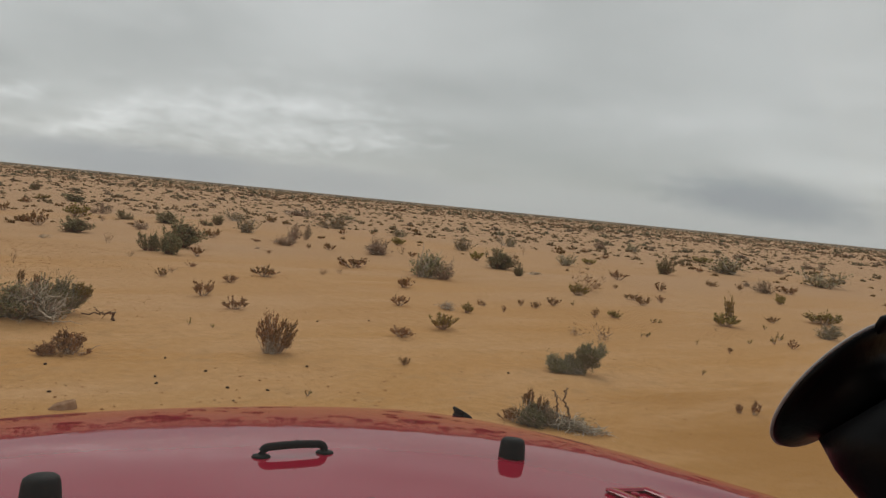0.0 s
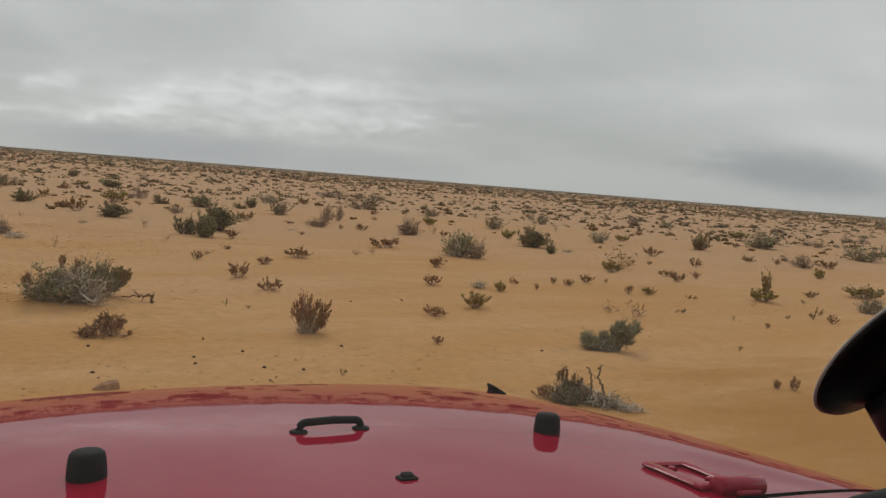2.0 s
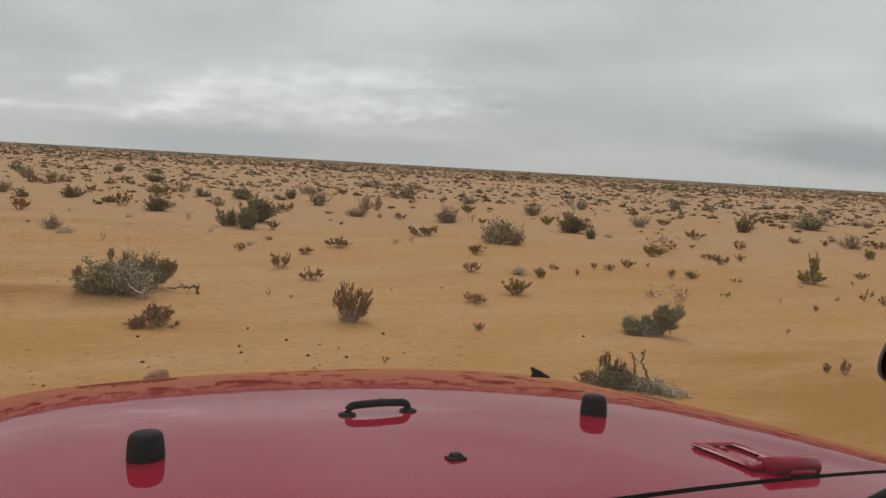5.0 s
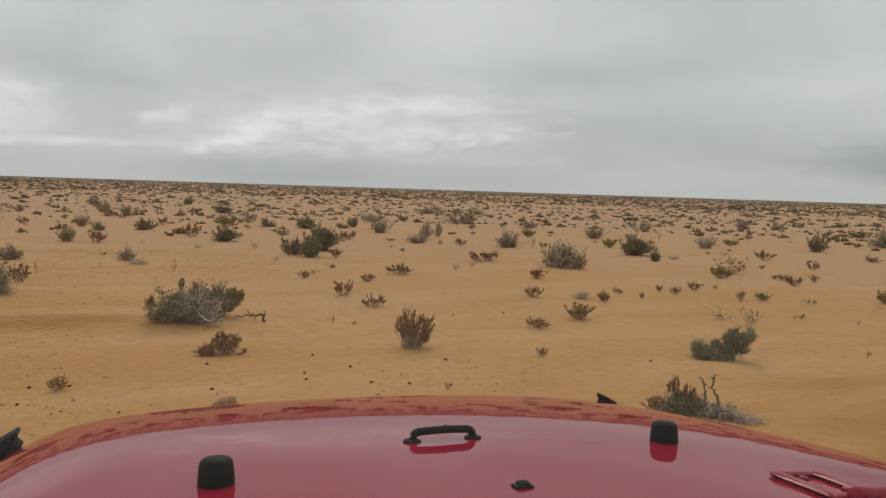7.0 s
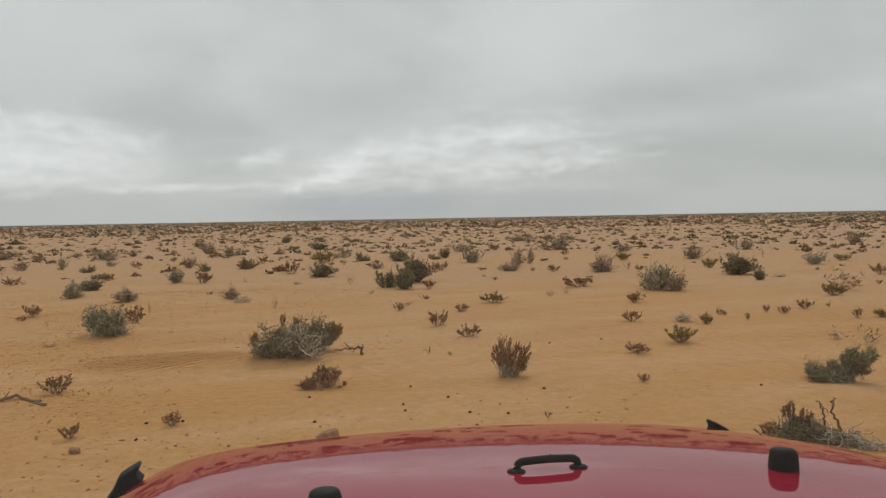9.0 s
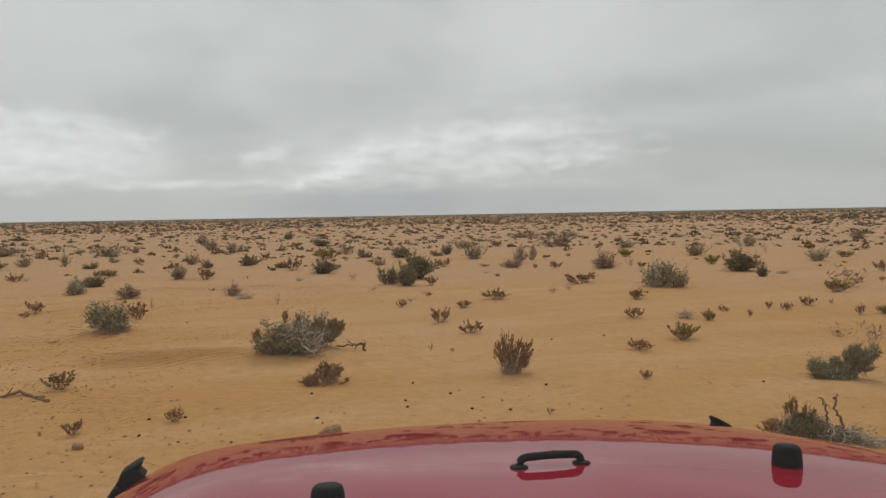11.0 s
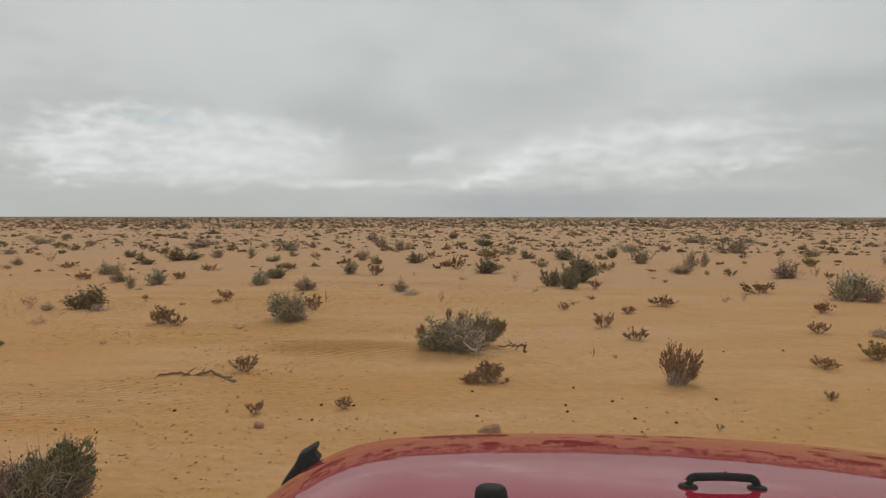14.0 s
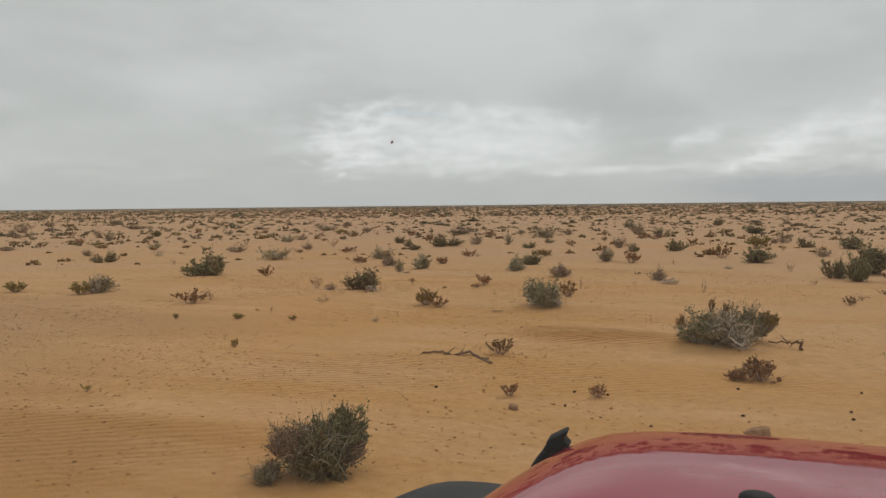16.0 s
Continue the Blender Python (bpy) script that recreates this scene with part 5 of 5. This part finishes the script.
plant("brown_shrublet", -31.04, 30.93, 0.55, 0.13)
plant("brown_shrublet", -22.71, 37.39, 0.39, 0.27)
plant("dark_shrub", -27.74, 34.38, 0.63, 0.37)
plant("brown_shrub", -17.72, 40.62, 0.64, 0.34)
plant("green_shrublet", -27.69, 36.02, 0.57, 0.17)
plant("brown_shrub", 38.06, 23.65, 0.72, 0.35)
plant("brown_shrub", -16.20, 42.90, 0.59, 0.28)
plant("brown_shrub", -34.65, 31.77, 0.52, 0.21)
plant("brown_shrub", 16.68, 44.51, 2.22, 0.51)
plant("brown_shrublet", -28.30, 38.99, 0.35, 0.29)
plant("grey_shrub", -21.57, 43.06, 1.23, 0.44)
plant("brown_shrub", 40.98, 24.54, 0.54, 0.37)
plant("grey_shrub", 19.74, 43.75, 1.08, 0.37)
plant("brown_shrub", -35.49, 33.19, 0.70, 0.29)
plant("brown_shrublet", -34.58, 35.36, 0.62, 0.23)
plant("brown_shrub", -32.06, 41.12, 0.42, 0.24)
plant("dark_shrub", 2.45, 54.13, 0.78, 0.41)
plant("green_shrublet", -31.25, 44.96, 0.49, 0.25)
plant("brown_shrub", -41.78, 38.72, 1.36, 0.69)
plant("brown_shrub", -24.82, 52.85, 0.65, 0.36)
plant("brown_shrub", -38.86, 46.36, 1.83, 0.37)
plant("green_shrublet", -48.90, 49.92, 1.00, 0.32)
plant("brown_shrub", -54.74, 53.82, 0.98, 0.47)


# ---------------------------------------------------------------- far scrub
scrub_rng = np.random.default_rng(5)


def scatter(name, label, near, far, count, size, leaves, material, power=0.5, sharp=True):
    """Many small clumps over the plain between two distances, in one mesh."""
    u = scrub_rng.random(count)
    r = (near ** (2 * power) + u * (far ** (2 * power) - near ** (2 * power))) ** (1 / (2 * power))
    a = np.radians(scrub_rng.uniform(-64, 64, count))
    x, y = EYE_X + r * np.sin(a), r * np.cos(a)
    w = size * np.minimum(np.exp(scrub_rng.normal(0, 0.45, count)), 1.5 if near > 300 else 2.4)
    keep = np.array([noise.noise(Vector((px * 0.06, py * 0.06, 9.1))) > -0.45 + 0.5 * (scrub_rng.random() - 0.5) for px, py in zip(x, y)])
    x, y, w = x[keep], y[keep], w[keep]
    z = np.array([ground_height(px, py) for px, py in zip(x, y)])
    n = len(x)
    spread = scrub_rng.normal(size=(n, leaves, 3)) * np.array((0.24, 0.24, 0.0))
    spread[:, :, 2] = scrub_rng.uniform(0.02, 0.62, (n, leaves)) * (1 - 0.9 * np.abs(spread[:, :, 0]) - 0.9 * np.abs(spread[:, :, 1]))
    tall = scrub_rng.uniform(0.6, 1.25, (n, 1))
    spread[:, :, 2] *= 0.62 * tall
    spots = np.stack([x, y, z], 1)[:, None] + spread * w[:, None, None]
    ln = ((0.20 if leaves > 24 else 0.34) * w)[:, None] * scrub_rng.uniform(0.6, 1.4, (n, leaves))
    way = scrub_rng.normal(size=(n, leaves, 3)) + np.array((0, 0, 0.6))
    way /= np.linalg.norm(way, axis=2, keepdims=True)
    side = np.cross(way, scrub_rng.normal(size=(n, leaves, 3)))
    side /= np.linalg.norm(side, axis=2, keepdims=True)
    other = np.cross(way, side) * (0.35 * ln)[..., None]
    side = side * (0.42 * ln)[..., None]
    way = way * (0.55 * ln)[..., None]
    v = np.stack([spots - way, spots + side, spots - side * 0.6 + other, spots + way], 2).reshape(-1, 3)
    f = (np.array([(0, 2, 1), (0, 1, 3), (1, 2, 3), (2, 0, 3)])[None] + 4 * np.arange(n * leaves)[:, None, None]).reshape(-1, 3)
    me = bpy.data.meshes.new(name)
    me.vertices.add(len(v))
    me.vertices.foreach_set("co", v.astype(np.float32).ravel())
    me.loops.add(f.size)
    me.loops.foreach_set("vertex_index", f.astype(np.int32).ravel())
    me.polygons.add(len(f))
    me.polygons.foreach_set("loop_start", np.arange(0, f.size, 3, dtype=np.int32))
    me.update(calc_edges=True)
    me.materials.append(material)
    return tagged(new(name, me), label, "scrub", kind="stuff")


scatter("near_scrub", "small brown dry tufts scattered over sand", 22, 50, 260, 0.20, 22, BROWN_LEAF)
scatter("scrub", "grey-green and brown low scrub on the plain", 46, 150, 520, 0.42, 50, FAR_SCRUB)
scatter("scrub", "grey-green and brown low scrub on the plain", 46, 150, 300, 0.46, 60, DRY_LEAF)
scatter("scrub", "small brown tufts over the plain", 34, 150, 5200, 0.25, 11, BROWN_SCRUB)
scatter("far_scrub", "far low scrub covering the plain to the horizon", 100, 420, 17000, 0.46, 9, BROWN_SCRUB, 0.75)
scatter("far_scrub", "far low scrub covering the plain to the horizon", 110, 420, 3000, 0.68, 16, FAR_SCRUB, 0.75)
# the farthest band wears the leaf colour greyed for haze
scatter("far_scrub", "far low scrub covering the plain to the horizon", 380, 2600, 21000, 1.5, 6, HAZED_SCRUB, 0.5)

# ---------------------------------------------------------------- small things on the sand


def stone(name, x, y, size, material, label, flat=0.6, seed=1, cuts=2):
    rng = random.Random(seed)
    bm = bmesh.new()
    bmesh.ops.create_icosphere(bm, subdivisions=cuts, radius=0.5)
    off = Vector((rng.uniform(0, 50), rng.uniform(0, 50), 0))
    for v in bm.verts:
        v.co *= 1 + 0.30 * noise.noise(v.co * 2.2 + off)
    bmesh.ops.transform(bm, matrix=pose(0, 0, 0, 0, 0, rng.uniform(0, 360)) @ Matrix.Diagonal((size, size * rng.uniform(0.6, 0.9), size * flat, 1)), verts=bm.verts[:])
    ob = new(name, mesh_of(name, bm, material, smooth=False))
    ob.location = (x, y, ground_height(x, y) + size * flat * 0.22)
    return tagged(ob, label, "stone")


for i, (x, y) in enumerate([(1.21, 6.11), (0.80, 6.04), (0.77, 5.83), (1.25, 5.60), (1.53, 5.48), (0.06, 6.51), (0.03, 5.68), (-1.25, 5.69), (-2.40, 6.01), (4.03, 5.67), (-1.23, 6.12), (2.13, 6.18), (1.00, 6.66), (3.13, 8.38), (3.83, 8.38), (-1.35, 11.63), (-0.96, 6.08)]):
    tagged(stone("pebble", x, y, 0.030, DARK_STONE, "small dark pebble on sand", 0.7, i), group="dark pebbles")
stone("stone", -1.62, 5.51, 0.09, STONE, "brown stone lying on sand", 0.7, 31)


def wedge_rock(x, y, label):
    """A low angular rock: a sloping slab with a steep broken end."""
    bm = bmesh.new()
    low = [(-0.105, -0.03, -0.03), (0.0, -0.065, -0.03), (0.085, -0.05, -0.03), (0.10, 0.03, -0.03), (0.02, 0.07, -0.03), (-0.07, 0.05, -0.03)]
    high = [(-0.075, -0.02, 0.012), (0.01, -0.04, 0.034), (0.07, -0.03, 0.052), (0.078, 0.025, 0.046), (0.02, 0.045, 0.036), (-0.05, 0.03, 0.020)]
    a, b = [bm.verts.new(p) for p in low], [bm.verts.new(p) for p in high]
    for k in range(6):
        bm.faces.new((a[k], a[(k + 1) % 6], b[(k + 1) % 6], b[k]))
    bm.faces.new(b)
    bm.faces.new(a[::-1])
    bmesh.ops.triangulate(bm, faces=bm.faces[:])
    bmesh.ops.bevel(bm, geom=bm.edges[:], offset=0.005, segments=1, affect="EDGES")
    bmesh.ops.subdivide_edges(bm, edges=bm.edges[:], cuts=1)
    for v in bm.verts:
        v.co += Vector((1, 1, 1)) * 0.006 * noise.noise(v.co * 40)
    ob = new("rock", mesh_of("rock", bm, STONE, smooth=False))
    ob.location = (x, y, ground_height(x, y) + 0.004)
    return tagged(ob, label, "stone")


wedge_rock(0.08, 5.29, "angular pinkish-brown rock half buried in sand")


def grit(name, label, count, near, far, size, material):
    """Fine litter of stones and chips, in one mesh."""
    verts, faces = [], []
    rng = np.random.default_rng(21)
    box = [(1, 0, 0), (-1, 0, 0), (0, 1, 0), (0, -1, 0), (0, 0, 1), (0, 0, -1)]
    sides = [(0, 2, 4), (2, 1, 4), (1, 3, 4), (3, 0, 4), (2, 0, 5), (1, 2, 5), (3, 1, 5), (0, 3, 5)]
    while count:
        r, a = math.sqrt(rng.uniform(near ** 2, far ** 2)), radians(rng.uniform(-62, 62))
        x, y = EYE_X + r * math.sin(a), r * math.cos(a)
        if noise.noise(Vector((x * 0.5, y * 0.5, 3.3))) < rng.uniform(-0.2, 0.35) or rng.random() < min(max((x - 0.4) / 2.6, 0.0), 0.9):
            continue
        count -= 1
        s = size * min(math.exp(rng.normal(0, 0.55)), 2.4)
        z, base = ground_height(x, y), len(verts)
        spin = Matrix.Rotation(rng.uniform(0, 6.28), 3, "Z")
        for v in box:
            p = spin @ Vector((v[0] * s * rng.uniform(0.6, 1.3), v[1] * s * rng.uniform(0.4, 0.9), v[2] * s * rng.uniform(0.2, 0.5)))
            verts.append((x + p.x, y + p.y, z + p.z + 0.1 * s))
        faces += [tuple(base + k for k in f) for f in sides]
    return tagged(new(name, raw_mesh(name, verts, faces, material)), label, "grit", kind="stuff")


grit("gravel", "fine brown gravel and chips strewn over sand", 23000, 3.2, 18, 0.0082, GRAVEL)
grit("litter", "dark specks of dry plant litter on sand", 1900, 3.2, 26, 0.0095, LITTER)


def branch(name, spine, radius, label, twigs, seed, wood):
    """A dead branch lying on the sand."""
    rng = np.random.default_rng(seed)
    pts = []
    for (x0, y0, z0), (x1, y1, z1) in zip(spine, spine[1:]):
        for k in range(4):
            w = k / 4
            x, y, z = x0 + (x1 - x0) * w, y0 + (y1 - y0) * w, z0 + (z1 - z0) * w
            pts.append(Vector((x, y, ground_height(x, y) + z)) + Vector(rng.normal(size=3)) * radius * 0.8)
    pts.append(Vector((x1, y1, ground_height(x1, y1) + z1)))
    thing = tagged(new(name), label, "branch")
    bm = bmesh.new()
    tube(bm, pts, [radius * (1.0 - 0.6 * i / len(pts)) for i in range(len(pts))], 8)
    part("limb", bm, wood, thing)
    bm = bmesh.new()
    for _ in range(twigs):
        p = pts[rng.integers(2, len(pts) - 1)]
        tube(bm, grow(rng, p, rng.normal(size=3) * np.array((1, 1, 0.5)), rng.uniform(0.05, 0.14), 4, 0.35, -0.05), [radius * 0.4, radius * 0.35, radius * 0.3, radius * 0.25, radius * 0.15], 5)
    part("twigs", bm, wood, thing)


branch("dead_branch", [(-2.16, 6.97, -0.004), (-2.27, 7.07, 0.014), (-2.41, 7.15, 0.012), (-2.55, 7.11, 0.003), (-2.74, 7.15, 0.012), (-2.89, 7.08, 0.004), (-2.98, 6.89, -0.006)], 0.017, "dead brown branch half buried in sand", 9, 3, DEAD_WOOD)
branch("bent_stick", [(0.82, 8.40, -0.01), (0.81, 8.40, 0.07), (0.77, 8.42, 0.095), (0.68, 8.44, 0.065), (0.53, 8.60, 0.03)], 0.016, "bent dead grey stick beside a shrub", 5, 4, DEAD_WOOD)
for spine in ([(3.305, 4.092, -0.010), (3.293, 4.103, 0.102), (3.283, 4.112, 0.189), (3.255, 4.139, 0.267)], [(3.378, 4.023, -0.010), (3.356, 4.044, 0.115), (3.318, 4.080, 0.202), (3.324, 4.074, 0.275), (3.340, 4.059, 0.292)]):
    branch("curved_branch", spine, 0.011, "dark curved dead branch standing beside a shrub", 1, 8, DEAD_WOOD)
